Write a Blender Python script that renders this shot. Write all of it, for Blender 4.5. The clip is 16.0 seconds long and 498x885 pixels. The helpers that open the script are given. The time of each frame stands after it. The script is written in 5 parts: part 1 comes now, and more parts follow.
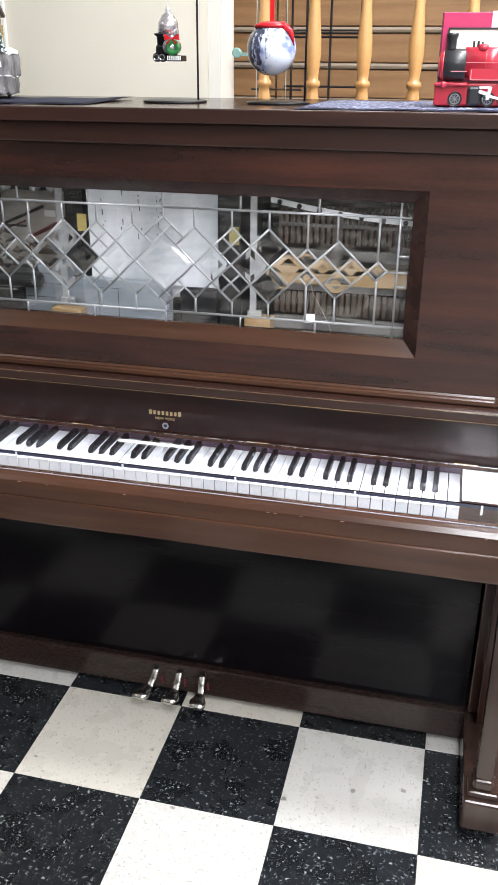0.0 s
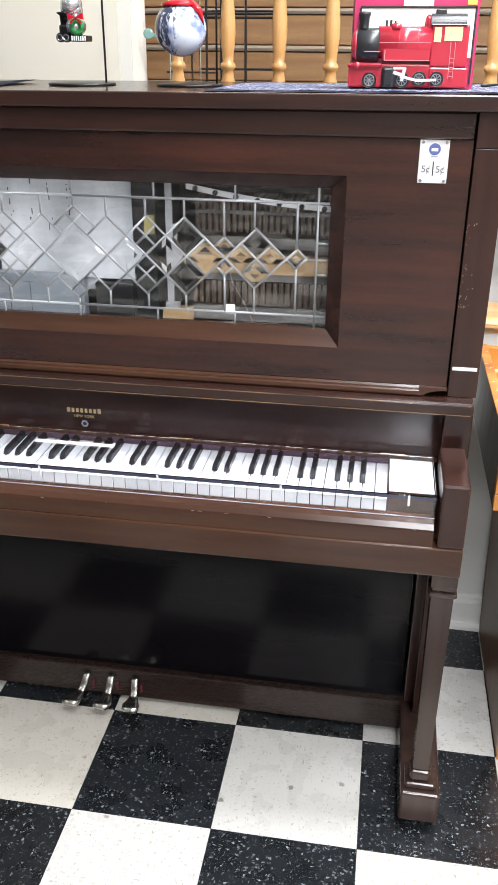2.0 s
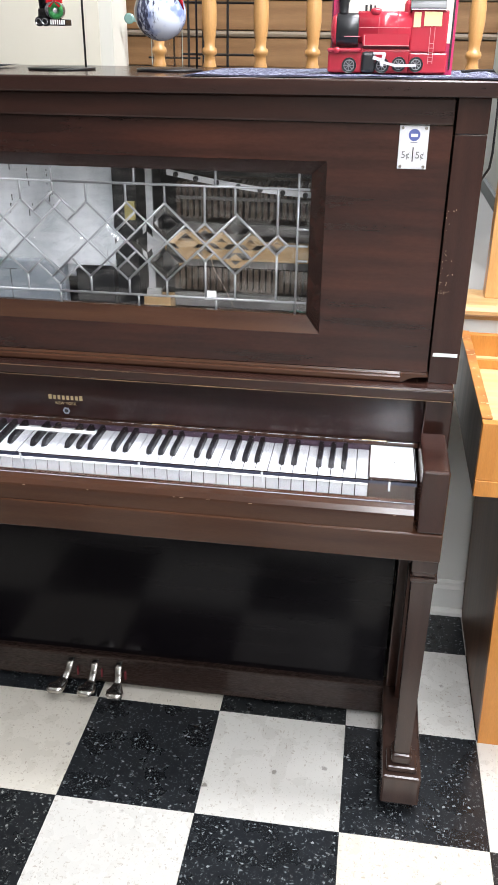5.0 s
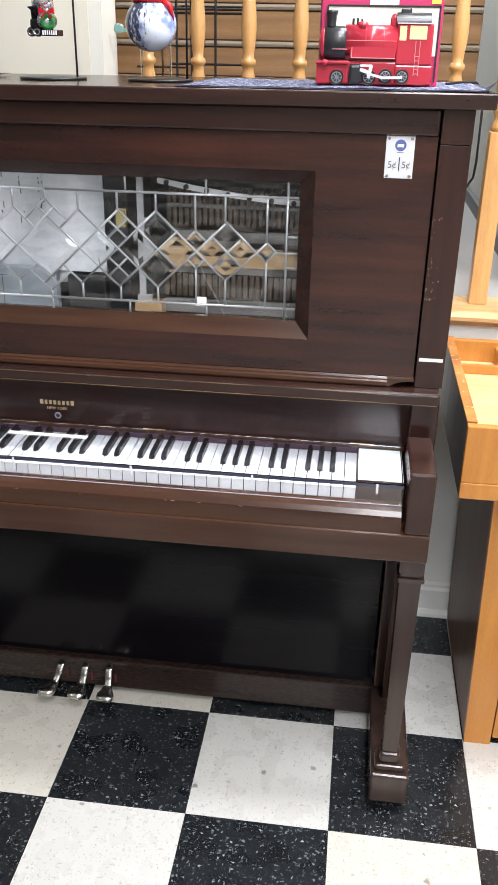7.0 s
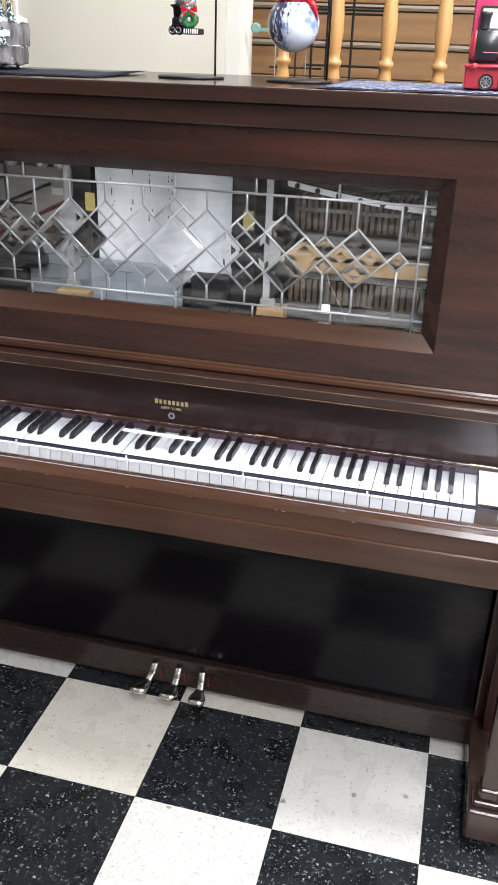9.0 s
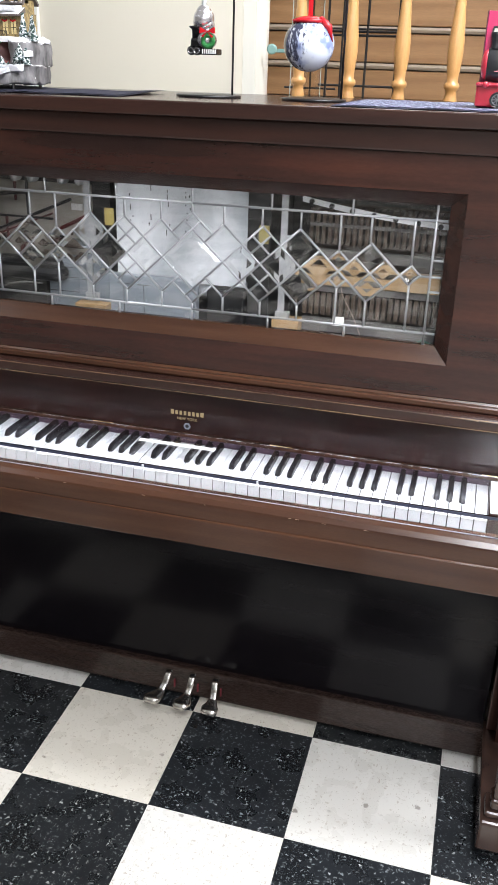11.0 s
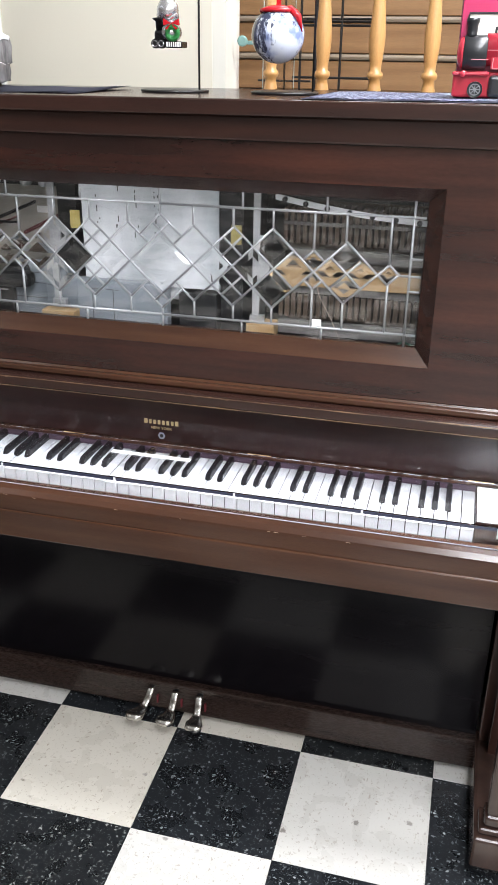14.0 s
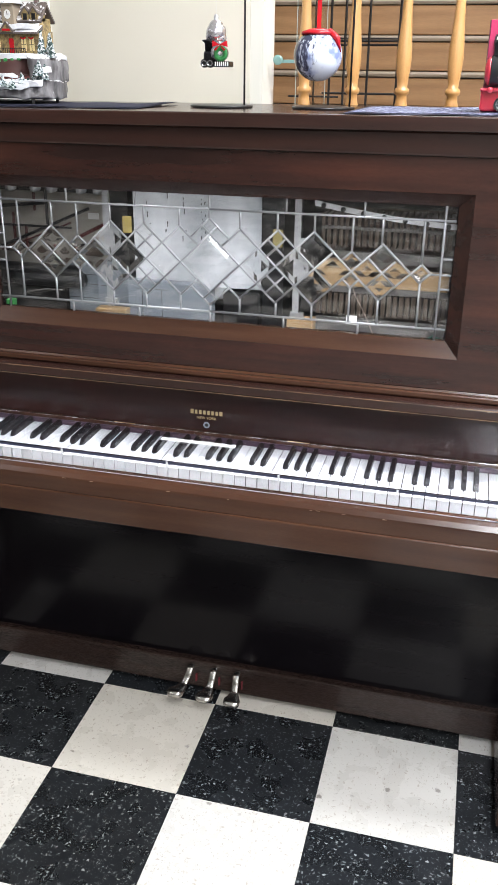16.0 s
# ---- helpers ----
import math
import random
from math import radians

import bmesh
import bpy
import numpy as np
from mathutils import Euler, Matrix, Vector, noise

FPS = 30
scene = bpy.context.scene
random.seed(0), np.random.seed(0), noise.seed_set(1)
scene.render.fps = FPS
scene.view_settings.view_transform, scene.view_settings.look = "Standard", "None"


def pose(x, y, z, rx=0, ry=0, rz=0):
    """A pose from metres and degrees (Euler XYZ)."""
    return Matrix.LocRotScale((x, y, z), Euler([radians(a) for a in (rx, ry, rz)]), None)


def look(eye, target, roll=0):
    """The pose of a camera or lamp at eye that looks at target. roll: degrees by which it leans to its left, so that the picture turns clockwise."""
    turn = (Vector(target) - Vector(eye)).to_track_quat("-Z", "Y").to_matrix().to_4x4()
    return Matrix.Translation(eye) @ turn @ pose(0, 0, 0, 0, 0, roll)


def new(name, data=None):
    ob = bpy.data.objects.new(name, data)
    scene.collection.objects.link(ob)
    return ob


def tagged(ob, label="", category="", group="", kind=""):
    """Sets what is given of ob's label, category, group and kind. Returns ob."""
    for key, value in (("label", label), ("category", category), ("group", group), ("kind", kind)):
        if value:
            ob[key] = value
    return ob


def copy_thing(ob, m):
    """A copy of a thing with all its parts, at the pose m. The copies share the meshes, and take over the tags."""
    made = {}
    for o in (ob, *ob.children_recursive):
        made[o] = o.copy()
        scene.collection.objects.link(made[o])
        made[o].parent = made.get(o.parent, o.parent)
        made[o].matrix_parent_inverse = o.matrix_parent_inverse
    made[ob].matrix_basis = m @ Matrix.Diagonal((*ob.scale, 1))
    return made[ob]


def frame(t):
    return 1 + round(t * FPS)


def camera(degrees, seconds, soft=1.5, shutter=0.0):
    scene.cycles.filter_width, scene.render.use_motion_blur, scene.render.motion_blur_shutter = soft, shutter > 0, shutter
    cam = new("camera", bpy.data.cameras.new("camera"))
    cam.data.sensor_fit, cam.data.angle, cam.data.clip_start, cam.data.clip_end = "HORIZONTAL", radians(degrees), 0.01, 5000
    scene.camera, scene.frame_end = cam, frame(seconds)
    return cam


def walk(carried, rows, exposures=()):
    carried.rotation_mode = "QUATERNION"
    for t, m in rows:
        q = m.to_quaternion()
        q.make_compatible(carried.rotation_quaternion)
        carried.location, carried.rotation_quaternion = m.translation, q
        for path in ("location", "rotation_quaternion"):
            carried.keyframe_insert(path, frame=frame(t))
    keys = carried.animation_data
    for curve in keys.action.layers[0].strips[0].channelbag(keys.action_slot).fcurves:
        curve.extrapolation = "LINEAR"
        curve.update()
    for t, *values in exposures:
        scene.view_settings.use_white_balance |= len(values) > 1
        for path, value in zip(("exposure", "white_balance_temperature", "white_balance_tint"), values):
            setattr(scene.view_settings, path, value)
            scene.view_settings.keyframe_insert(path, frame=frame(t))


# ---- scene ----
cam = camera(32.7, 16.0)
PATH = [
    (0, (0.249, -1.302, 1.497), (-0.174, 0.472, 0.676), 0.5),
    (0.5, (0.253, -1.288, 1.494), (-0.13, 0.488, 0.657), 0.2),
    (1, (0.266, -1.277, 1.495), (-0.081, 0.504, 0.653), 0.1),
    (1.5, (0.27, -1.259, 1.492), (-0.037, 0.528, 0.648), 0.3),
    (2, (0.271, -1.245, 1.489), (-0.012, 0.545, 0.643), 0.5),
    (2.5, (0.272, -1.247, 1.491), (-0.002, 0.544, 0.643), 0.5),
    (3, (0.282, -1.252, 1.491), (0.026, 0.54, 0.641), 0.4),
    (3.5, (0.291, -1.244, 1.483), (0.053, 0.544, 0.618), 0.5),
    (4, (0.294, -1.23, 1.483), (0.039, 0.551, 0.609), 0.6),
    (4.2, (0.285, -1.223, 1.482), (0.017, 0.556, 0.609), 0.7),
    (6.5, (0.284, -1.312, 1.494), (0.071, 0.482, 0.636), 0.9),
    (7, (0.276, -1.274, 1.493), (0.059, 0.521, 0.637), 1.1),
    (7.5, (0.271, -1.231, 1.485), (0.043, 0.56, 0.624), 1.5),
    (8, (0.259, -1.211, 1.487), (-0.024, 0.57, 0.622), 1.6),
    (8.5, (0.234, -1.21, 1.489), (-0.145, 0.552, 0.622), 1.6),
    (9, (0.223, -1.24, 1.491), (-0.203, 0.515, 0.632), 2.0),
    (9.5, (0.227, -1.24, 1.488), (-0.217, 0.515, 0.638), 2.3),
    (9.7, (0.222, -1.239, 1.488), (-0.241, 0.512, 0.638), 2.4),
    (11.8, (0.24, -1.287, 1.484), (-0.181, 0.498, 0.684), 0.7),
    (12, (0.254, -1.273, 1.485), (-0.119, 0.521, 0.683), 0.6),
    (12.5, (0.268, -1.219, 1.487), (-0.041, 0.575, 0.659), 0.8),
    (13, (0.279, -1.185, 1.481), (-0.014, 0.607, 0.643), 1.2),
    (13.5, (0.264, -1.175, 1.485), (-0.07, 0.61, 0.647), 1.3),
    (14, (0.236, -1.194, 1.483), (-0.203, 0.572, 0.654), 0.9),
    (14.5, (0.224, -1.234, 1.486), (-0.31, 0.504, 0.654), 0.4),
    (15, (0.209, -1.277, 1.487), (-0.338, 0.461, 0.661), 0.3),
    (15.5, (0.215, -1.317, 1.491), (-0.289, 0.441, 0.681), 0.5),
    (16, (0.198, -1.346, 1.488), (-0.255, 0.429, 0.686), 0.7),
]
walk(cam, [(t, look(eye, target, roll)) for t, eye, target, roll in PATH], [(0, -0.08), (3, -0.10), (7, -0.25), (8.5, -0.13), (12, -0.06), (16, -0.08)])

# ---- light ----
world = bpy.data.worlds.new("room_air")
scene.world = world
world.use_nodes = True
world.node_tree.nodes["Background"].inputs[0].default_value = (0.9, 0.95, 1.0, 1)
world.node_tree.nodes["Background"].inputs[1].default_value = 0.05


def area(name, x, y, z, sx, sy, watts, colour=(0.93, 0.95, 1.0)):
    data = bpy.data.lights.new(name, "AREA")
    data.shape, data.size, data.size_y, data.energy, data.color = "RECTANGLE", sx, sy, watts, colour
    ob = new(name, data)
    ob.matrix_world = pose(x, y, z)
    return ob


CEIL = 2.75
# x, y, width, length, watts; troughs unseen, far rows added to brighten
FIXTURES = [(0.52, -1.35, 0.28, 2.4, 94), (-2.0, -1.6, 0.28, 2.4, 8), (0.95, 0.15, 1.1, 0.28, 66), (0.0, 1.2, 1.1, 0.28, 16), (0.25, 2.5, 1.1, 0.28, 32), (2.8, -1.35, 0.28, 2.4, 60), (-2.9, -0.1, 1.1, 0.28, 4), (0.56, -4.4, 0.28, 2.4, 80), (2.9, -4.4, 0.28, 2.4, 60), (0.56, -7.2, 0.28, 2.4, 70), (2.9, -7.0, 0.28, 2.4, 60)]
for fx, fy, fl, fd, fw in FIXTURES:
    area("ceiling_lamp", fx, fy, CEIL - 0.075, fl, fd, fw)


# ---- materials ----
def mat(name, base=(0.5, 0.5, 0.5), rough=0.5, metal=0.0, coat=0.0, spec=0.5):
    m = bpy.data.materials.new(name)
    m.use_nodes = True
    b = m.node_tree.nodes["Principled BSDF"]
    b.inputs["Base Color"].default_value = (*base, 1)
    b.inputs["Roughness"].default_value = rough
    b.inputs["Metallic"].default_value = metal
    b.inputs["Coat Weight"].default_value = coat
    b.inputs["Coat Roughness"].default_value = 0.08
    b.inputs["Specular IOR Level"].default_value = spec
    return m


def nodes_of(m):
    return m.node_tree.nodes, m.node_tree.links, m.node_tree.nodes["Principled BSDF"]


def noise_node(m, scale, stretch=(1, 1, 1), detail=4, rough=0.55, coord="Object"):
    n, l, _ = nodes_of(m)
    tc, mp, nz = n.new("ShaderNodeTexCoord"), n.new("ShaderNodeMapping"), n.new("ShaderNodeTexNoise")
    mp.inputs["Scale"].default_value = stretch
    nz.inputs["Scale"].default_value, nz.inputs["Detail"].default_value, nz.inputs["Roughness"].default_value = scale, detail, rough
    l.new(tc.outputs[coord], mp.inputs[0])
    l.new(mp.outputs[0], nz.inputs["Vector"])
    return nz.outputs[0]


def ramp(m, fac, stops):
    n, l, _ = nodes_of(m)
    r = n.new("ShaderNodeValToRGB")
    while len(r.color_ramp.elements) < len(stops):
        r.color_ramp.elements.new(0.5)
    for e, (p, c) in zip(r.color_ramp.elements, stops):
        e.position, e.color = p, (*c, 1)
    l.new(fac, r.inputs[0])
    return r.outputs[0]


def mix(m, a, b, fac, mode="MIX"):
    n, l, _ = nodes_of(m)
    x = n.new("ShaderNodeMix")
    x.data_type, x.blend_type = "RGBA", mode
    for s, v in ((0, fac), (6, a), (7, b)):
        if hasattr(v, "links"):
            l.new(v, x.inputs[s])
        else:
            x.inputs[s].default_value = v if s == 0 else (*v, 1)
    return x.outputs[2]


def bump(m, fac, strength=0.2, distance=0.001):
    n, l, b = nodes_of(m)
    x = n.new("ShaderNodeBump")
    x.inputs["Strength"].default_value, x.inputs["Distance"].default_value = strength, distance
    l.new(fac, x.inputs["Height"])
    l.new(x.outputs[0], b.inputs["Normal"])


def paint(m, socket):
    n, l, b = nodes_of(m)
    l.new(socket, b.inputs["Base Color"])
    return m


def roughen(m, fac, lo, hi):
    n, l, b = nodes_of(m)
    r = n.new("ShaderNodeMapRange")
    r.inputs[3].default_value, r.inputs[4].default_value = lo, hi
    l.new(fac, r.inputs[0])
    l.new(r.outputs[0], b.inputs["Roughness"])


def wood(name, dark, light, stretch, rough=0.3, coat=0.0, fine=60, relief=0.05, spec=0.5):
    m = mat(name, light, rough, 0, coat, spec)
    broad = noise_node(m, 2.2, stretch, 2)
    grain = noise_node(m, fine, stretch, 4, 0.65)
    a = ramp(m, broad, [(0.3, dark), (0.72, light)])
    g = ramp(m, grain, [(0.3, (0.86, 0.85, 0.84)), (0.7, (1.05, 1.04, 1.03))])
    paint(m, mix(m, a, g, 1.0, "MULTIPLY"))
    roughen(m, grain, rough * 0.85, rough * 1.25)
    bump(m, grain, relief, 0.0006)
    return m


ALONG, UP = (1.2, 14, 14), (14, 14, 1.2)
M_MAHOGANY = wood("mahogany", (0.023, 0.0115, 0.0098), (0.042, 0.0182, 0.0138), ALONG, 0.21, 0.12, 70, 0.008, 0.45)
M_FIGURED = wood("figured_mahogany", (0.023, 0.0108, 0.0094), (0.052, 0.0190, 0.0130), (1.1, 4, 4), 0.21, 0.12, 70, 0.008, 0.50)
streak = ramp(M_FIGURED, noise_node(M_FIGURED, 5.0, (0.7, 9, 9), 3, 0.5), [(0.30, (0.72, 0.74, 0.77)), (0.50, (0.96, 0.96, 0.96)), (0.72, (1.32, 1.18, 1.10))])
paint(M_FIGURED, mix(M_FIGURED, nodes_of(M_FIGURED)[2].inputs["Base Color"].links[0].from_socket, streak, 1.0, "MULTIPLY"))
M_LEG = wood("grey_brown_mahogany", (0.030, 0.0172, 0.0140), (0.047, 0.0270, 0.0215), UP, 0.24, 0.12, 70, 0.008, 0.42)
M_MAHOGANY_UP = wood("mahogany_upright", (0.028, 0.0125, 0.0100), (0.044, 0.0182, 0.0135), UP, 0.21, 0.12, 70, 0.008, 0.42)
M_MAHOGANY_RED = wood("reddish_mahogany", (0.040, 0.0172, 0.0100), (0.068, 0.0290, 0.0160), ALONG, 0.22, 0.12, 70, 0.008, 0.38)
M_BASE = wood("dull_mahogany", (0.018, 0.0112, 0.0092), (0.031, 0.0182, 0.0146), ALONG, 0.26, 0.1, 70, 0.008, 0.35)
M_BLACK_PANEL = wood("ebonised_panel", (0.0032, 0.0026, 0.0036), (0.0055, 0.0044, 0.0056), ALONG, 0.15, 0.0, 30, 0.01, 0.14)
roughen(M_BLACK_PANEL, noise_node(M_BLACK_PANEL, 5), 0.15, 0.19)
M_FALL = wood("fallboard_wood", (0.021, 0.0098, 0.0092), (0.034, 0.0150, 0.0135), ALONG, 0.17, 0.0, 220, 0.0, 0.25)
roughen(M_FALL, noise_node(M_FALL, 4), 0.10, 0.14)
M_IVORY = mat("key_white", (0.59, 0.60, 0.605), 0.3, 0, 0.1)
M_EBONY = mat("key_black", (0.012, 0.012, 0.014), 0.25)
M_LEAD = mat("lead_came", (0.36, 0.37, 0.385), 0.36, 0.55)
M_CHROME = mat("nickel", (0.62, 0.60, 0.57), 0.22, 1.0)
M_BRASS = mat("brass", (0.72, 0.52, 0.25), 0.3, 1.0)
M_GOLD = mat("gold_lettering", (0.42, 0.30, 0.15), 0.45, 0.3)
M_RED_FELT = mat("red_felt", (0.13, 0.012, 0.018), 0.95)
M_WHITE = mat("white_enamel", (0.82, 0.82, 0.80), 0.35)
M_BLACK = mat("black_metal", (0.012, 0.012, 0.013), 0.38)
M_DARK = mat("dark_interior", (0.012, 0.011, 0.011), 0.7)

M_GLASS = mat("clear_glass", (1, 1, 1), 0.02)
M_GLASS.node_tree.nodes["Principled BSDF"].inputs["Transmission Weight"].default_value = 1.0
M_GLASS.node_tree.nodes["Principled BSDF"].inputs["IOR"].default_value = 1.55
M_ACRYLIC = mat("clear_acrylic", (0.95, 0.955, 0.985), 0.03)
M_ACRYLIC.node_tree.nodes["Principled BSDF"].inputs["Transmission Weight"].default_value = 1.0
M_ACRYLIC.node_tree.nodes["Principled BSDF"].inputs["IOR"].default_value = 1.42

M_PINE = wood("honey_pine", (0.50, 0.26, 0.090), (0.66, 0.39, 0.155), UP, 0.32, 0.2, 40)
M_PINE_X = wood("honey_pine_flat", (0.58, 0.34, 0.14), (0.72, 0.49, 0.25), ALONG, 0.30, 0.2, 40)
M_ORANGE = wood("orange_oak", (0.50, 0.19, 0.035), (0.64, 0.28, 0.06), UP, 0.35, 0.1, 50)
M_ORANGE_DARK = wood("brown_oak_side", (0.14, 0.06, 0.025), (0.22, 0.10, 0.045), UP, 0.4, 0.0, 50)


def plaster(name, base, rough=0.6):
    m = mat(name, base, rough)
    a = noise_node(m, 2.2, (1, 1, 1), 3)
    lo = tuple(c * 0.93 for c in base)
    paint(m, ramp(m, a, [(0.3, lo), (0.7, base)]))
    bump(m, noise_node(m, 180, (1, 1, 1), 3), 0.12, 0.001)
    return m


M_ROOM = plaster("buff_paint", (0.40, 0.37, 0.33))
M_CREAM = plaster("cream_paint", (0.75, 0.708, 0.595))
M_WALL = plaster("white_paint", (0.84, 0.84, 0.80))
M_GREY_WALL = plaster("pale_grey_paint", (0.60, 0.595, 0.55))
M_POST = plaster("pale_post_paint", (0.74, 0.725, 0.65))
M_CEIL = plaster("ceiling_white", (0.82, 0.82, 0.80), 0.8)
M_CARPET = plaster("grey_floor", (0.34, 0.335, 0.32), 0.9)
M_STRIPE = plaster("grey_strip", (0.17, 0.18, 0.18), 0.7)


def tile_material(name, base, flecks, cloud):
    m = mat(name, base, 0.28)
    n, l, b = nodes_of(m)
    tc = n.new("ShaderNodeTexCoord")
    info = n.new("ShaderNodeObjectInfo")
    off = n.new("ShaderNodeVectorMath")
    off.operation = "MULTIPLY_ADD"
    l.new(tc.outputs["Object"], off.inputs[0])
    off.inputs[1].default_value = (1, 1, 1)
    sc = n.new("ShaderNodeVectorMath")
    sc.operation = "SCALE"
    sc.inputs[0].default_value = (37.0, 21.0, 0)
    l.new(info.outputs["Random"], sc.inputs["Scale"])
    l.new(sc.outputs[0], off.inputs[2])
    big = n.new("ShaderNodeTexNoise")
    big.inputs["Scale"].default_value, big.inputs["Detail"].default_value = 14, 4
    l.new(off.outputs[0], big.inputs["Vector"])
    col = ramp(m, big.outputs[0], [(0.3, cloud), (0.65, base)])
    w = n.new("ShaderNodeTexNoise")
    w.inputs["Scale"].default_value, w.inputs["Detail"].default_value = 140, 3
    l.new(off.outputs[0], w.inputs["Vector"])
    for scale, lo, hi, colour, sx in flecks:
        warp = n.new("ShaderNodeVectorMath")
        warp.operation = "MULTIPLY_ADD"
        l.new(w.outputs[1], warp.inputs[0])
        warp.inputs[1].default_value = (0.012, 0.012, 0)
        l.new(off.outputs[0], warp.inputs[2])
        mp = n.new("ShaderNodeMapping")
        mp.inputs["Scale"].default_value = sx
        l.new(warp.outputs[0], mp.inputs[0])
        v = n.new("ShaderNodeTexVoronoi")
        v.voronoi_dimensions = "2D"
        v.inputs["Scale"].default_value = scale
        l.new(mp.outputs[0], v.inputs["Vector"])
        parts_ = n.new("ShaderNodeSeparateColor")
        l.new(v.outputs["Color"], parts_.inputs[0])
        size = n.new("ShaderNodeMapRange")
        size.inputs[3].default_value, size.inputs[4].default_value = lo, hi
        l.new(parts_.outputs[0], size.inputs[0])
        gap = n.new("ShaderNodeMath")
        gap.operation = "SUBTRACT"
        l.new(size.outputs[0], gap.inputs[0])
        l.new(v.outputs["Distance"], gap.inputs[1])
        soft = n.new("ShaderNodeMapRange")
        soft.inputs[2].default_value = 0.10
        l.new(gap.outputs[0], soft.inputs[0])
        tone = n.new("ShaderNodeMath")
        tone.operation = "MULTIPLY"
        l.new(soft.outputs[0], tone.inputs[0])
        l.new(parts_.outputs[1], tone.inputs[1])
        col = mix(m, col, colour, tone.outputs[0])
    age = ramp(m, info.outputs["Random"], [(0.45, (1.0, 1.0, 1.0)), (0.75, (1.0, 0.965, 0.90))])
    paint(m, mix(m, col, age, 1.0, "MULTIPLY"))
    roughen(m, big.outputs[0], 0.2, 0.36)
    bump(m, big.outputs[0], 0.04, 0.002)
    return m


M_TILE_W = tile_material("white_vinyl", (0.62, 0.605, 0.57), [(170, -0.60, 0.36, (0.42, 0.38, 0.33), (1, 0.5, 1)), (150, -0.70, 0.36, (0.44, 0.40, 0.35), (0.45, 1, 1)), (34, -1.1, 0.24, (0.22, 0.20, 0.18), (0.8, 1, 1)), (260, -0.7, 0.36, (0.36, 0.33, 0.29), (1, 0.8, 1))], (0.608, 0.592, 0.556))
M_TILE_B = tile_material("black_vinyl", (0.0135, 0.0158, 0.0190), [(185, -0.42, 0.34, (0.21, 0.235, 0.245), (1, 0.42, 1)), (170, -0.45, 0.34, (0.18, 0.205, 0.215), (0.40, 1, 1)), (130, -1.0, 0.36, (0.32, 0.34, 0.35), (0.7, 1, 1)), (280, -0.3, 0.40, (0.075, 0.08, 0.085), (1, 1, 1))], (0.0095, 0.0105, 0.0120))
M_GROUT = mat("dark_joint", (0.03, 0.03, 0.03), 0.9)

# ---- building helpers ----
ORIGIN = {}


def thing(name, x, y, z, label, category, group="", kind=""):
    ob = new(name)
    ob.location = (x, y, z)
    ORIGIN[ob] = Vector((x, y, z))
    return tagged(ob, label, category, group, kind)


def link(name, bm, material, smooth=False):
    me = bpy.data.meshes.new(name)
    bm.normal_update()
    bm.to_mesh(me)
    bm.free()
    for one in material if isinstance(material, (list, tuple)) else (material,):
        me.materials.append(one)
    if smooth:
        for p in me.polygons:
            p.use_smooth = True
    return new(name, me)


def part(name, bm, material, parent, label="", smooth=False):
    """Links a bmesh, given in world places, as one mesh under a thing or a part."""
    o = ORIGIN[parent]
    bmesh.ops.translate(bm, verts=bm.verts, vec=-o)
    ob = link(name, bm, material, smooth)
    ob.parent = parent
    ORIGIN[ob] = o
    return tagged(ob, label) if label else ob


def alone(name, bm, material, label, category, kind="", group="", smooth=False):
    """A top-level thing of one mesh, with its origin at the middle of its base."""
    co = [v.co for v in bm.verts]
    lo = Vector([min(c[k] for c in co) for k in range(3)])
    hi = Vector([max(c[k] for c in co) for k in range(3)])
    o = Vector(((lo.x + hi.x) / 2, (lo.y + hi.y) / 2, lo.z))
    bmesh.ops.translate(bm, verts=bm.verts, vec=-o)
    ob = link(name, bm, material, smooth)
    ob.location = o
    ORIGIN[ob] = o
    return tagged(ob, label, category, group, kind)


def box(x0, x1, y0, y1, z0, z1, bevel=0.0, seg=2, bm=None, m=None):
    bm = bm or bmesh.new()
    made = bmesh.ops.create_cube(bm, size=1.0)["verts"]
    mid = Vector(((x0 + x1) / 2, (y0 + y1) / 2, (z0 + z1) / 2))
    for v in made:
        v.co = Vector((v.co.x * (x1 - x0), v.co.y * (y1 - y0), v.co.z * (z1 - z0))) + mid
    if bevel:
        edges = list({e for v in made for e in v.link_edges})
        made = bmesh.ops.bevel(bm, geom=edges, offset=bevel, segments=seg, affect="EDGES", profile=0.5)["verts"]
    return bm


def prism_x(profile, x0, x1, bm=None):
    """A closed outline of (y, z) drawn along x."""
    bm = bm or bmesh.new()
    a = [bm.verts.new((x0, y, z)) for y, z in profile]
    b = [bm.verts.new((x1, y, z)) for y, z in profile]
    k = len(profile)
    faces = [bm.faces.new(a), bm.faces.new(list(reversed(b)))]
    for i in range(k):
        faces.append(bm.faces.new((a[i], b[i], b[(i + 1) % k], a[(i + 1) % k])))
    bmesh.ops.recalc_face_normals(bm, faces=faces)
    return bm


def prism_y(profile, y0, y1, bm=None):
    """A closed outline of (x, z) drawn along y."""
    bm = bm or bmesh.new()
    a = [bm.verts.new((x, y0, z)) for x, z in profile]
    b = [bm.verts.new((x, y1, z)) for x, z in profile]
    k = len(profile)
    faces = [bm.faces.new(a), bm.faces.new(list(reversed(b)))]
    for i in range(k):
        faces.append(bm.faces.new((a[i], b[i], b[(i + 1) % k], a[(i + 1) % k])))
    bmesh.ops.recalc_face_normals(bm, faces=faces)
    return bm


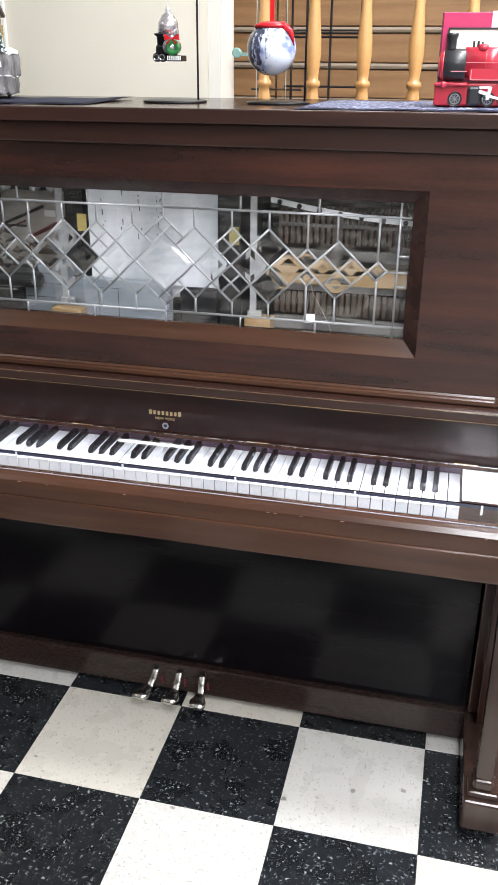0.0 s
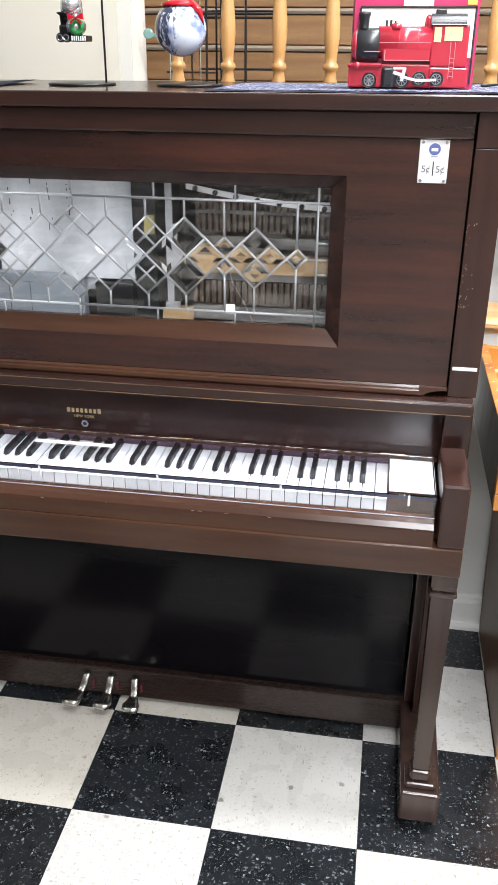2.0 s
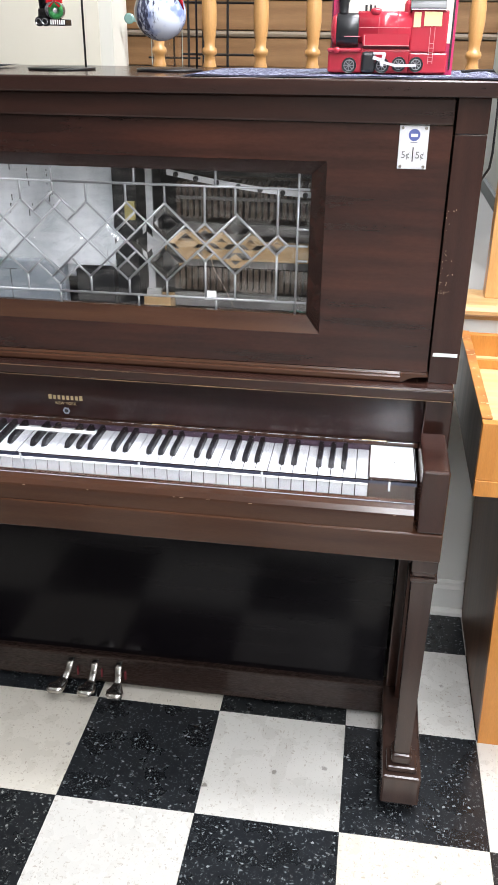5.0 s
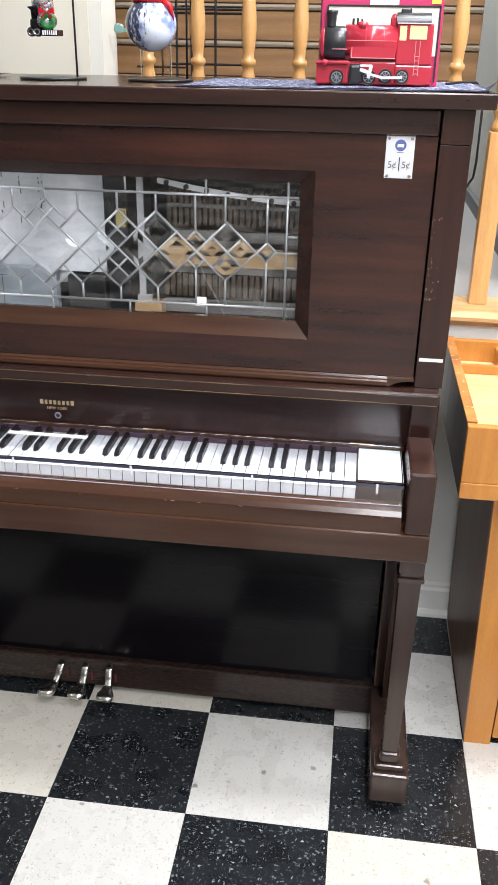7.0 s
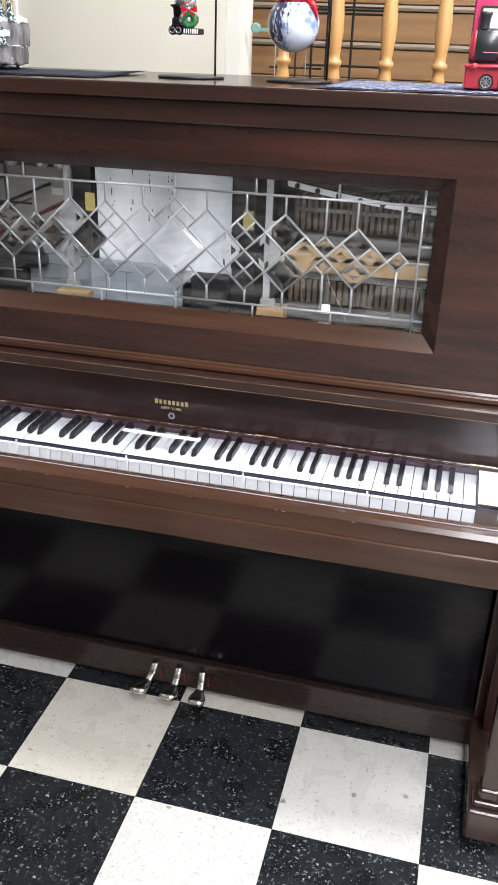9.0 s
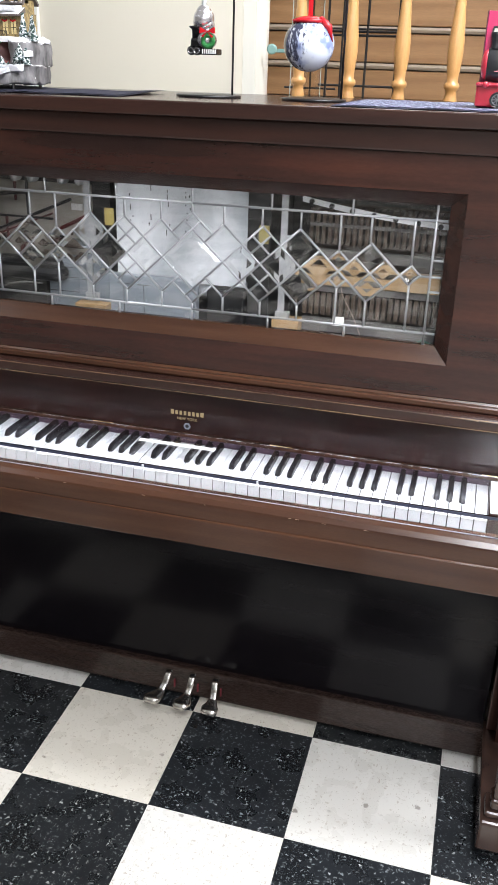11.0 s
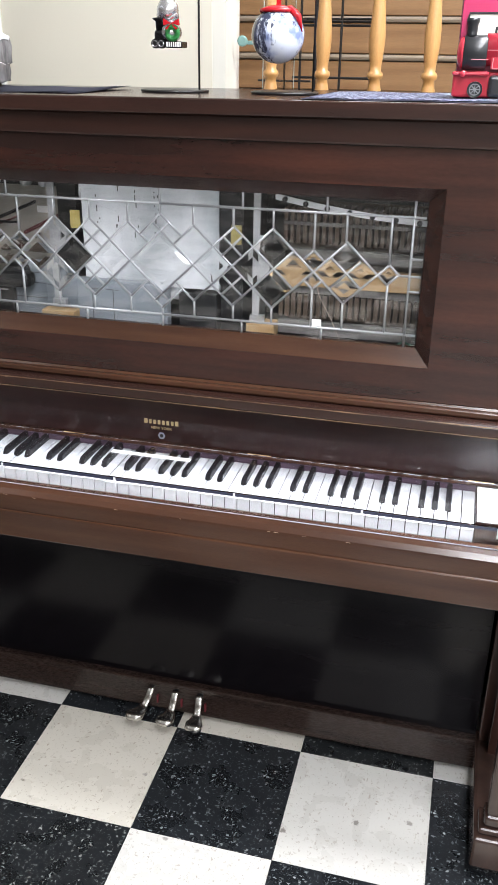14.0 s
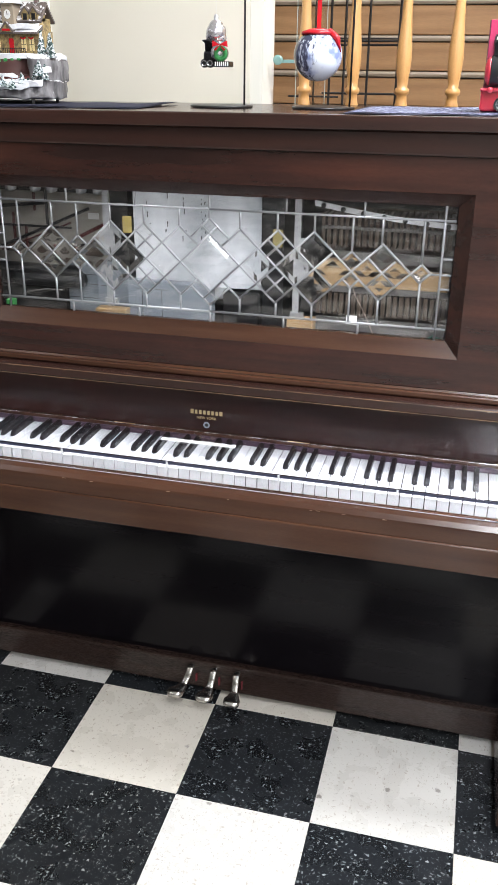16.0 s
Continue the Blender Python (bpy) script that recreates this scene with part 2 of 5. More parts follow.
def lathe(profile, x, y, seg=24, bm=None, axis="z", cap=True):
    """Rings of (radius, height) turned about an upright axis at (x, y); heights are world z. axis y: about a level axis, heights along y."""
    bm = bm or bmesh.new()
    rings = []
    for r, h in profile:
        ring = []
        for i in range(seg):
            a = 2 * math.pi * i / seg
            if axis == "z":
                ring.append(bm.verts.new((x + r * math.cos(a), y + r * math.sin(a), h)))
            else:
                ring.append(bm.verts.new((x + r * math.cos(a), h, y + r * math.sin(a))))
        rings.append(ring)
    faces = []
    for p, q in zip(rings, rings[1:]):
        for i in range(seg):
            faces.append(bm.faces.new((p[i], p[(i + 1) % seg], q[(i + 1) % seg], q[i])))
    if cap:
        faces += [bm.faces.new(rings[0]), bm.faces.new(rings[-1])]
    bmesh.ops.recalc_face_normals(bm, faces=faces)
    return bm


def tube(points, radius, seg=8, bm=None, closed=False):
    """A round bar along a line of points."""
    bm = bm or bmesh.new()
    pts = [Vector(p) for p in points]
    n = len(pts)
    rings = []
    for i, p in enumerate(pts):
        a = pts[i - 1] if (i or closed) else p
        b = pts[(i + 1) % n] if (i < n - 1 or closed) else p
        d = (b - a).normalized()
        side = d.cross(Vector((0, 0, 1)))
        if side.length < 1e-3:
            side = d.cross(Vector((0, 1, 0)))
        side.normalize()
        top = side.cross(d)
        r = radius[i] if isinstance(radius, (list, tuple)) else radius
        rings.append([bm.verts.new(p + r * (math.cos(2 * math.pi * k / seg) * side + math.sin(2 * math.pi * k / seg) * top)) for k in range(seg)])
    faces = []
    pairs = list(zip(rings, rings[1:])) + ([(rings[-1], rings[0])] if closed else [])
    for p, q in pairs:
        for k in range(seg):
            faces.append(bm.faces.new((p[k], p[(k + 1) % seg], q[(k + 1) % seg], q[k])))
    if not closed:
        faces += [bm.faces.new(rings[0]), bm.faces.new(rings[-1])]
    bmesh.ops.recalc_face_normals(bm, faces=faces)
    return bm


def strip(x0, z0, x1, z1, y0, y1, w, bm=None):
    """A flat bar of width w between two places of an upright plane."""
    bm = bm or bmesh.new()
    d = Vector((x1 - x0, 0, z1 - z0)).normalized()
    n = Vector((-d.z, 0, d.x)) * (w / 2)
    a, b = Vector((x0, 0, z0)), Vector((x1, 0, z1))
    prism_y([((a + n).x, (a + n).z), ((b + n).x, (b + n).z), ((b - n).x, (b - n).z), ((a - n).x, (a - n).z)], y0, y1, bm)
    return bm


def text_mesh(words, size, m, material, name, parent, depth=0.0004):
    cu = bpy.data.curves.new(name, "FONT")
    cu.body, cu.size, cu.extrude, cu.align_x, cu.align_y = words, size, depth, "CENTER", "CENTER"
    tmp = bpy.data.objects.new("tmp", cu)
    me = bpy.data.meshes.new_from_object(tmp)
    bpy.data.objects.remove(tmp)
    me.transform(Matrix.Translation(-ORIGIN[parent]) @ m)
    me.materials.clear()
    me.materials.append(material)
    ob = new(name, me)
    ob.parent = parent
    ORIGIN[ob] = ORIGIN[parent]
    return ob


# ---- the room ----
WALL_Y, LAND = 0.805, 0.905
XC = -0.305
slab = alone("floor", box(-5, 4, -9, WALL_Y, -0.12, -0.004), M_GROUT, "checkered vinyl tile floor, black and white", "floor", "structure")
alone("wall_behind_piano", box(-0.872, -0.3605, WALL_Y, WALL_Y + 0.12, 0, CEIL), M_CREAM, "cream painted plaster wall behind the piano", "wall", "structure")
alone("wall_beside_cream", box(-5, -0.8725, WALL_Y - 0.01, WALL_Y + 0.12, 0, CEIL), M_WALL, "white painted wall beside the cream wall", "wall", "structure")
alone("wall_end_post", box(-0.360, -0.329, WALL_Y + 0.002, WALL_Y + 0.12, 0, CEIL), M_POST, "white painted end of the wall", "wall", "structure")
alone("wall_below_landing", box(-0.328, 4, WALL_Y, WALL_Y + 0.12, 0, LAND - 0.04), M_WALL, "white painted low wall under the landing", "wall", "structure")
alone("baseboard", prism_x([(WALL_Y - 0.030, 0), (WALL_Y - 0.029, 0.010), (WALL_Y - 0.022, 0.018), (WALL_Y - 0.016, 0.020), (WALL_Y - 0.016, 0.082), (WALL_Y - 0.010, 0.090), (WALL_Y - 0.009, 0.098), (WALL_Y - 0.004, 0.104), (WALL_Y - 0.001, 0.105), (WALL_Y - 0.001, 0)], -0.9, 4), M_WALL, "white painted baseboard with a quarter round at its foot", "baseboard", "structure")
alone("trim", prism_x([(WALL_Y + 0.125, LAND), (WALL_Y - 0.016, LAND), (WALL_Y - 0.025, LAND - 0.004), (WALL_Y - 0.030, LAND - 0.012), (WALL_Y - 0.029, LAND - 0.021), (WALL_Y - 0.022, LAND - 0.027), (WALL_Y - 0.012, LAND - 0.029), (WALL_Y - 0.010, LAND - 0.038), (WALL_Y + 0.125, LAND - 0.038)], -0.328, 4), M_PINE_X, "pale varnished pine cap with rounded nose on the low wall", "trim", "structure")
alone("landing_floor", box(-3, 4, WALL_Y + 0.126, 4, LAND - 0.12, LAND - 0.006), M_CARPET, "grey floor of the raised landing", "floor", "structure")
alone("wall_left", box(-5.12, -5, -9, WALL_Y + 0.12, 0, CEIL), M_ROOM, "buff painted wall", "wall", "structure")
alone("wall_right", box(4, 4.12, -9, 4, 0, CEIL), M_ROOM, "buff painted wall", "wall", "structure")
alone("wall_front", box(-5.12, 4.12, -9.12, -9, 0, CEIL), M_ROOM, "buff painted wall", "wall", "structure")
alone("wall_landing_left", box(-3.12, -3, WALL_Y + 0.12, 4, 0, CEIL), M_ROOM, "buff painted wall", "wall", "structure")
alone("wall_landing_back", box(-3.12, 4.12, 4, 4.12, 0, CEIL), M_GREY_WALL, "pale grey painted wall of the landing", "wall", "structure")
alone("ceiling", box(-5.12, 4.12, -9.12, 4.12, CEIL, CEIL + 0.1), M_CEIL, "white ceiling", "ceiling", "structure")

# ---- the piano ----
PY = 0.26                       # face of the upper panel
piano = thing("player_piano", XC, 0.4, 0, "dark mahogany upright coin-operated player piano with leaded glass window", "piano")


def px(u0, u1, y0, y1, z0, z1, bevel=0.0, bm=None):
    return box(XC + u0, XC + u1, y0, y1, z0, z1, bevel, 2, bm)


for s in (-1, 1):
    a, b = sorted((s * 0.7155, s * 0.7615))
    part("side_panel", px(a, b, 0.30, 0.70, 0.02, 1.3905 if s < 0 else 1.3965, 0.002), M_MAHOGANY_UP, piano)
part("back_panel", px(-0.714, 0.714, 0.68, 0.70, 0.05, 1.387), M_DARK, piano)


def lid_top(x):
    """Height of the lid, which rises a little along the case."""
    return 1.4205 + 0.0055 * x


bm = px(-0.792, 0.792, 0.232, 0.705, -0.0255, 0.0, 0.003)
for v in bm.verts:
    v.co.z += lid_top(v.co.x)
part("lid", bm, M_MAHOGANY, piano, "dark mahogany lid with rounded front edge")
for s in (-1, 1):
    a, b = sorted((s * 0.7092, s * 0.7615))
    p = part("pilaster", px(a, b, PY - 0.004, 0.2985, 0.904, 1.3405, 0.0012), M_MAHOGANY_UP, piano)
    part("pilaster_cap", px(a, b, PY - 0.007, 0.2985, 1.3415, 1.3905 if s < 0 else 1.3965, 0.0012), M_MAHOGANY_UP, piano)
    part("cheek", px(a, b, PY + 0.0, 0.2985, 0.66, 0.879, 0.002), M_MAHOGANY_UP, piano)
# upper door: four boards round the window
WX, WZ0, WZ1 = 0.503, 0.984, 1.291


def pierced(u, z0, z1, y0, y1):
    """The panel as one board with the window cut through it."""
    bm = bmesh.new()
    outer = [(-u, z0), (u, z0), (u, z1), (-u, z1)]
    inner = [(-WX, WZ0), (WX, WZ0), (WX, WZ1), (-WX, WZ1)]
    rings = [[bm.verts.new((XC + a, y, z)) for a, z in ring] for ring in (outer, inner) for y in (y0, y1)]
    for c in range(4):
        k = (c + 1) % 4
        of, ob_, nf, nb = rings
        bm.faces.new((of[c], of[k], nf[k], nf[c]))
        bm.faces.new((ob_[k], ob_[c], nb[c], nb[k]))
        bm.faces.new((of[k], of[c], ob_[c], ob_[k]))
        bm.faces.new((nf[c], nf[k], nb[k], nb[c]))
    bmesh.ops.recalc_face_normals(bm, faces=bm.faces)
    return bm


door = part("upper_panel", pierced(0.7058, 0.9225, 1.3525, PY, PY + 0.02), M_FIGURED, piano, "upper mahogany panel with a mitred window frame")
bm = px(-0.7058, 0.7058, PY - 0.010, PY + 0.02, 1.3540, 1.3905, 0.004)
for v in bm.verts:
    if v.co.z > 1.37:
        v.co.z += 0.0035 + 0.0042 * (v.co.x - XC)
part("frieze", bm, M_MAHOGANY, piano)
# mitred bevel of the window
IX, IZ0, IZ1, GY = 0.476, 1.012, 1.266, PY + 0.026


def mitre(c):
    bm = bmesh.new()
    o = [(-WX, PY + 0.0022, WZ0), (WX, PY + 0.0022, WZ0), (WX, PY + 0.0022, WZ1), (-WX, PY + 0.0022, WZ1)]
    i = [(-IX, GY, IZ0), (IX, GY, IZ0), (IX, GY, IZ1), (-IX, GY, IZ1)]
    k = (c + 1) % 4
    ring = [o[c], o[k], i[k], i[c]]
    front = [bm.verts.new((XC + x, y, z)) for x, y, z in ring]
    back = [bm.verts.new((XC + x, y + 0.012, z)) for x, y, z in ring]
    bm.faces.new(front)
    bm.faces.new(list(reversed(back)))
    for q in range(4):
        bm.faces.new((front[q], front[(q + 1) % 4], back[(q + 1) % 4], back[q]))
    bmesh.ops.recalc_face_normals(bm, faces=bm.faces)
    return bm


# Lower member gets the lighter wood: its ceiling reflection is painted in.
for c in range(4):
    part("window_moulding", mitre(c), M_MAHOGANY_RED if c == 0 else M_MAHOGANY, door)
part("lower_moulding", prism_x([(PY + 0.015, 0.905), (PY - 0.012, 0.905), (PY - 0.014, 0.908), (PY - 0.0135, 0.9145), (PY - 0.011, 0.9165), (PY - 0.004, 0.9175), (PY - 0.0015, 0.9215), (PY + 0.015, 0.9220)], XC - 0.657, XC + 0.657), M_MAHOGANY_RED, piano)
part("shelf", px(-0.757, 0.757, 0.222, 0.30, 0.8795, 0.9035, 0.005), M_MAHOGANY, piano)
# fallboard and the keys' sizes
KW, KZ, KF, KB = 1.227 / 52, 0.745, 0.135, 0.276
FY = 0.285
fall = part("fallboard", px(-0.7105, 0.7105, FY, FY + 0.016, 0.768, 0.879), M_FALL, piano, "dark glossy fallboard with gold lettering")
part("fallboard_rail", px(-0.7055, 0.7055, FY - 0.008, FY + 0.014, 0.7575, 0.7675), M_MAHOGANY_RED, piano)
# Plum band closing the space between the keys' rear and the rail.
part("rear_key_band", px(-0.613, 0.613, 0.2735, 0.2765, KZ + 0.0012, KZ + 0.0124), mat("plum_band", (0.050, 0.028, 0.045), 0.9), piano, "plum strip behind the keys")
# keybed
part("key_slip", prism_x([(0.125, 0.690), (0.125, 0.727), (0.110, 0.7340), (0.095, 0.7330), (0.083, 0.7290), (0.0755, 0.721), (0.0745, 0.7165), (0.074, 0.6885)], XC - 0.697, XC + 0.697), M_MAHOGANY_RED, piano)
part("keybed", px(-0.751, 0.751, 0.07, 0.50, 0.630, 0.688, 0.003), M_MAHOGANY_RED, piano)
for s in (-1, 1):
    a, b = sorted((s * 0.704, s * 0.751))
    part("arm", px(a, b, 0.071, 0.232, 0.6885, 0.813, 0.004), M_MAHOGANY_UP, piano)
    a, b = sorted((s * 0.6135, s * 0.6975))
    part("key_block", px(a, b, 0.135, 0.272, 0.689, 0.758, 0.001), M_MAHOGANY, piano)
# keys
# Dark slab raised into the key gaps, standing in for their shade.
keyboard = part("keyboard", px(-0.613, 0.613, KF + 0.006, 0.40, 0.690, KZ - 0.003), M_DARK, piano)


def white_key():
    bm = box(0.0010, KW - 0.0010, KF + 0.003, KB + 0.02, KZ - 0.038, KZ - 0.0022)
    box(0.0009, KW - 0.0009, KF, KB + 0.02, KZ - 0.002, KZ, 0.0006, 1, bm)
    return bm


def black_key():
    bm = bmesh.new()
    rings = []
    for y, z0, z1, w0, w1 in ((KB - 0.092, KZ - 0.004, KZ + 0.0005, 0.0056, 0.0050), (KB - 0.086, KZ - 0.004, KZ + 0.0098, 0.0058, 0.0046), (KB - 0.082, KZ - 0.004, KZ + 0.0122, 0.0058, 0.0044), (KB + 0.02, KZ - 0.004, KZ + 0.0124, 0.0058, 0.0044)):
        rings.append([bm.verts.new((x, y, z)) for x, z in ((-w0, z0), (w0, z0), (w1 + 0.0004, z1 - 0.0016), (w1 - 0.0008, z1), (0.0008 - w1, z1), (-w1 - 0.0004, z1 - 0.0016))])
    bm.faces.new(rings[0]), bm.faces.new(rings[-1])
    for p, q in zip(rings, rings[1:]):
        for k in range(6):
            bm.faces.new((p[k], p[(k + 1) % 6], q[(k + 1) % 6], q[k]))
    bmesh.ops.recalc_face_normals(bm, faces=bm.faces)
    return bm


o = ORIGIN[piano]
first = XC - 0.6135
wk = link("white_key", white_key(), M_IVORY)
bk = link("black_key", black_key(), M_EBONY)
for k in range(52):
    ob = wk if k == 0 else new("white_key", wk.data)
    ob.parent, ob.location = keyboard, (first + k * KW - o.x, -o.y, -o.z - {14: 0.0018, 23: 0.0020, 24: 0.0016}.get(k, 0.0004 * math.sin(k * 2.3)))
started = False
for k in range(51):
    if (k + 5) % 7 in (0, 1, 3, 4, 5):
        ob = bk if not started else new("black_key", bk.data)
        started = True
        ob.parent, ob.location = keyboard, (first + (k + 1) * KW - o.x, -o.y, -o.z)
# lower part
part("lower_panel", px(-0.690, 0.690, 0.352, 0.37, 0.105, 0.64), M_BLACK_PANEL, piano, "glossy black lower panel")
part("bottom_rail", px(-0.694, 0.694, 0.333, 0.372, 0.022, 0.1045, 0.004), M_BASE, piano)
for s in (-1, 1):
    a, b = sorted((s * 0.696, s * 0.760))
    part("lower_stile", px(a, b, 0.332, 0.3715, 0.1065, 0.63, 0.003), M_MAHOGANY_UP, piano)
    cx = XC + s * 0.727
    foot = part("foot", box(cx - 0.038, cx + 0.043, 0.062, 0.372, 0.029, 0.1055, 0.006), M_LEG, piano)
    bm = box(cx - 0.030, cx + 0.033, 0.075, 0.135, 0.106, 0.120, 0.005)
    box(cx - 0.021, cx + 0.021, 0.083, 0.127, 0.1205, 0.146, 0.006, 2, bm)
    part("leg_base", bm, M_LEG, piano)
    bm = bmesh.new()
    rings = []
    for z, w in ((0.146, 0.016), (0.578, 0.0205)):
        rings.append([bm.verts.new((cx + i * w, 0.105 + j * w, z)) for i, j in ((-1, -1), (1, -1), (1, 1), (-1, 1))])
    bm.faces.new(rings[0]), bm.faces.new(rings[1])
    for q in range(4):
        bm.faces.new((rings[0][q], rings[0][(q + 1) % 4], rings[1][(q + 1) % 4], rings[1][q]))
    bmesh.ops.recalc_face_normals(bm, faces=bm.faces)
    bmesh.ops.bevel(bm, geom=list(bm.edges), offset=0.002, segments=2, affect="EDGES")
    part("leg", bm, M_LEG, piano)
    bm = box(cx - 0.0255, cx + 0.0255, 0.078, 0.132, 0.579, 0.588, 0.003)
    box(cx - 0.022, cx + 0.022, 0.082, 0.128, 0.5885, 0.600, 0.004, 2, bm)
    box(cx - 0.0235, cx + 0.0235, 0.080, 0.130, 0.6005, 0.6295, 0.001, 2, bm)
    part("leg_capital", bm, M_LEG, piano)
    part("caster", lathe([(0.010, 0.0), (0.016, 0.004), (0.016, 0.024), (0.010, 0.0285)], cx, 0.11, 14), M_BLACK, piano)
glass = part("window_glass", px(-0.475, 0.475, GY + 0.0042, GY + 0.0062, IZ0 - 0.005, IZ1 + 0.005), M_GLASS, door, "clear leaded glass with bevelled diamonds")
glass.visible_shadow = False
for s in (-1, 1):
    ends = [(0.6572, 0.905), (0.664, 0.907), (0.672, 0.9115), (0.682, 0.9150), (0.695, 0.9170), (0.7075, 0.9175), (0.7075, 0.9220), (0.6572, 0.9220)]
    part("moulding_end", prism_y([(XC + s * u, z) for u, z in ends], PY - 0.012, PY + 0.010), M_MAHOGANY_RED, piano)

# leaded lattice: lines of one slope, mirrored about the middle
SL = 0.95
CAME = bmesh.new()


def came(u0, v0, u1, v1, r=0.0022):
    for s in ((-1, 1) if (u0 or u1) else (1,)):
        tube([(XC + s * u0, GY + 0.0012, v0), (XC + s * u1, GY + 0.0012, v1)], r, 8, CAME)


def down(u0, v0, u1):
    came(u0, v0, u1, v0 - SL * (u1 - u0))


def rise(u0, v0, u1):
    came(u0, v0, u1, v0 + SL * (u1 - u0))


H1, H2 = 1.239, 1.034
for v in (H1, H2):
    came(-0.474, v, 0, v, 0.0024)
for u0, v0, u1 in ((0, 1.221, 0.0405), (-0.0158, 1.206, 0.136), (0.063, 1.204, 0.211), (0.139, 1.206, 0.248), (0.212, 1.205, 0.340), (0.342, 1.192, 0.416),
                   (0.316, 1.163, 0.370), (0.0243, 1.101, 0.062), (0.285, 1.173, 0.3035), (0.267, 1.121, 0.285), (0.419, 1.156, 0.438), (0.119, 1.187, 0.155), (0.117, 1.117, 0.155)):
    down(u0, v0, u1)
for u0, v0, u1 in ((0.0247, 1.1675, 0.063), (0, 1.047, 0.0405), (-0.0143, 1.060, 0.139), (0.062, 1.065, 0.212), (0.136, 1.062, 0.249), (0.211, 1.064, 0.342),
                   (0.342, 1.083, 0.419), (0.317, 1.109, 0.369), (0.267, 1.156, 0.285), (0.285, 1.104, 0.303), (0.416, 1.121, 0.438), (0.117, 1.153, 0.157), (0.116, 1.081, 0.155)):
    rise(u0, v0, u1)
for u, top, low in ((0.063, 1.204, 1.065), (0.138, 1.206, 1.063), (0.211, 1.205, 1.064), (0.285, 1.173, 1.104), (0.341, 1.192, 1.084), (0.418, 1.156, 1.121)):
    came(u, H1, u, top)
    came(u, low, u, H2)
for u in (0.155, 0.305, 0.0):
    came(u, H1, u, IZ1)
    came(u, IZ0, u, H2)
came(0, H1, 0, 1.221), came(0, H2, 0, 1.047)
came(0.4545, IZ0, 0.4545, IZ1)
for u, v in ((0.4545, 1.169), (0.438, 1.139), (0.4545, 1.112)):
    came(u, v, 0.474, v)
part("lead_came", CAME, M_LEAD, door, "grey lead came", True)


def bevelled_pane(u, v, a, h, edge):
    """A diamond of glass with a broad ground bevel."""
    bm = bmesh.new()
    outer, inner = [], []
    for du, dv in ((-1, 0), (0, -1), (1, 0), (0, 1)):
        outer.append(bm.verts.new((XC + u + du * a, GY + 0.0036, v + dv * h)))
    back = [bm.verts.new(q.co + Vector((0, 0.0003, 0))) for q in outer]
    for du, dv in ((-1, 0), (0, -1), (1, 0), (0, 1)):
        inner.append(bm.verts.new((XC + u + du * (a - edge), GY + 0.0003, v + dv * (h - edge))))
    bm.faces.new(inner), bm.faces.new(list(reversed(back)))
    for q in range(4):
        w = (q + 1) % 4
        bm.faces.new((outer[q], outer[w], inner[w], inner[q]))
        bm.faces.new((back[q], back[w], outer[w], outer[q]))
    bmesh.ops.recalc_face_normals(bm, faces=bm.faces)
    return bm


PANES = [(0.0985, 1.1345, 0.036, 0.034), (0.175, 1.135, 0.036, 0.034), (0.212, 1.1705, 0.036, 0.034), (0.212, 1.099, 0.036, 0.034), (0.249, 1.135, 0.036, 0.034),
         (0.342, 1.165, 0.026, 0.0245), (0.342, 1.110, 0.026, 0.0245), (0.316, 1.1375, 0.026, 0.0245), (0.369, 1.1375, 0.026, 0.0245),
         (0.285, 1.156, 0.0165, 0.0155), (0.285, 1.120, 0.0165, 0.0155), (0.418, 1.139, 0.018, 0.017)]
for u, v, a, h in PANES:
    for s in (-1, 1):
        part("bevelled_pane", bevelled_pane(s * u, v, a, h, min(0.014, a * 0.55)), M_GLASS, door).visible_shadow = False
part("bevelled_pane", bevelled_pane(0, 1.134, 0.0595, 0.0565, 0.014), M_GLASS, door).visible_shadow = False

# player mechanism behind the window
M_PAPER = mat("roll_paper", (0.80, 0.81, 0.82), 0.6)
paint(M_PAPER, ramp(M_PAPER, noise_node(M_PAPER, 9, (1, 1, 0.4), 3), [(0.32, (0.34, 0.37, 0.39)), (0.68, (0.64, 0.66, 0.68))]))
M_TAN = wood("raw_maple", (0.25, 0.16, 0.075), (0.36, 0.24, 0.115), ALONG, 0.5, 0, 40)
M_ACTION = wood("action_wood", (0.030, 0.019, 0.012), (0.085, 0.058, 0.040), UP, 0.55, 0, 40)
M_CLOTH = mat("grey_rubber_cloth", (0.10, 0.095, 0.09), 0.8)
M_STEEL_DULL = mat("dull_steel", (0.40, 0.41, 0.42), 0.45, 0.6)
M_STEEL = mat("bright_steel", (0.66, 0.67, 0.68), 0.35, 0.9)
M_GREYBOX = plaster("grey_metal_box", (0.20, 0.225, 0.25), 0.45)
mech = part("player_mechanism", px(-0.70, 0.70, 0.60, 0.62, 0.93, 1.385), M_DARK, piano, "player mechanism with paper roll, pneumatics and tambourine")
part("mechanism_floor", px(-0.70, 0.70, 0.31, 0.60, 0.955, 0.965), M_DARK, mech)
# paper roll hung between two spools
bm = bmesh.new()
cols = [(-0.205 + 0.285 * i / 12, 0.40 + 0.010 * math.sin(i * 0.5)) for i in range(13)]
for (x0, y0), (x1, y1) in zip(cols, cols[1:]):
    z0, z1 = 1.060, 1.30
    q = [(x0, y0, z0), (x1, y1, z0), (x1, y1, z1), (x0, y0, z1)]
    f = [bm.verts.new((XC + x, y, z)) for x, y, z in q]
    k = [bm.verts.new((XC + x, y + 0.001, z)) for x, y, z in q]
    bm.faces.new(f), bm.faces.new(list(reversed(k)))
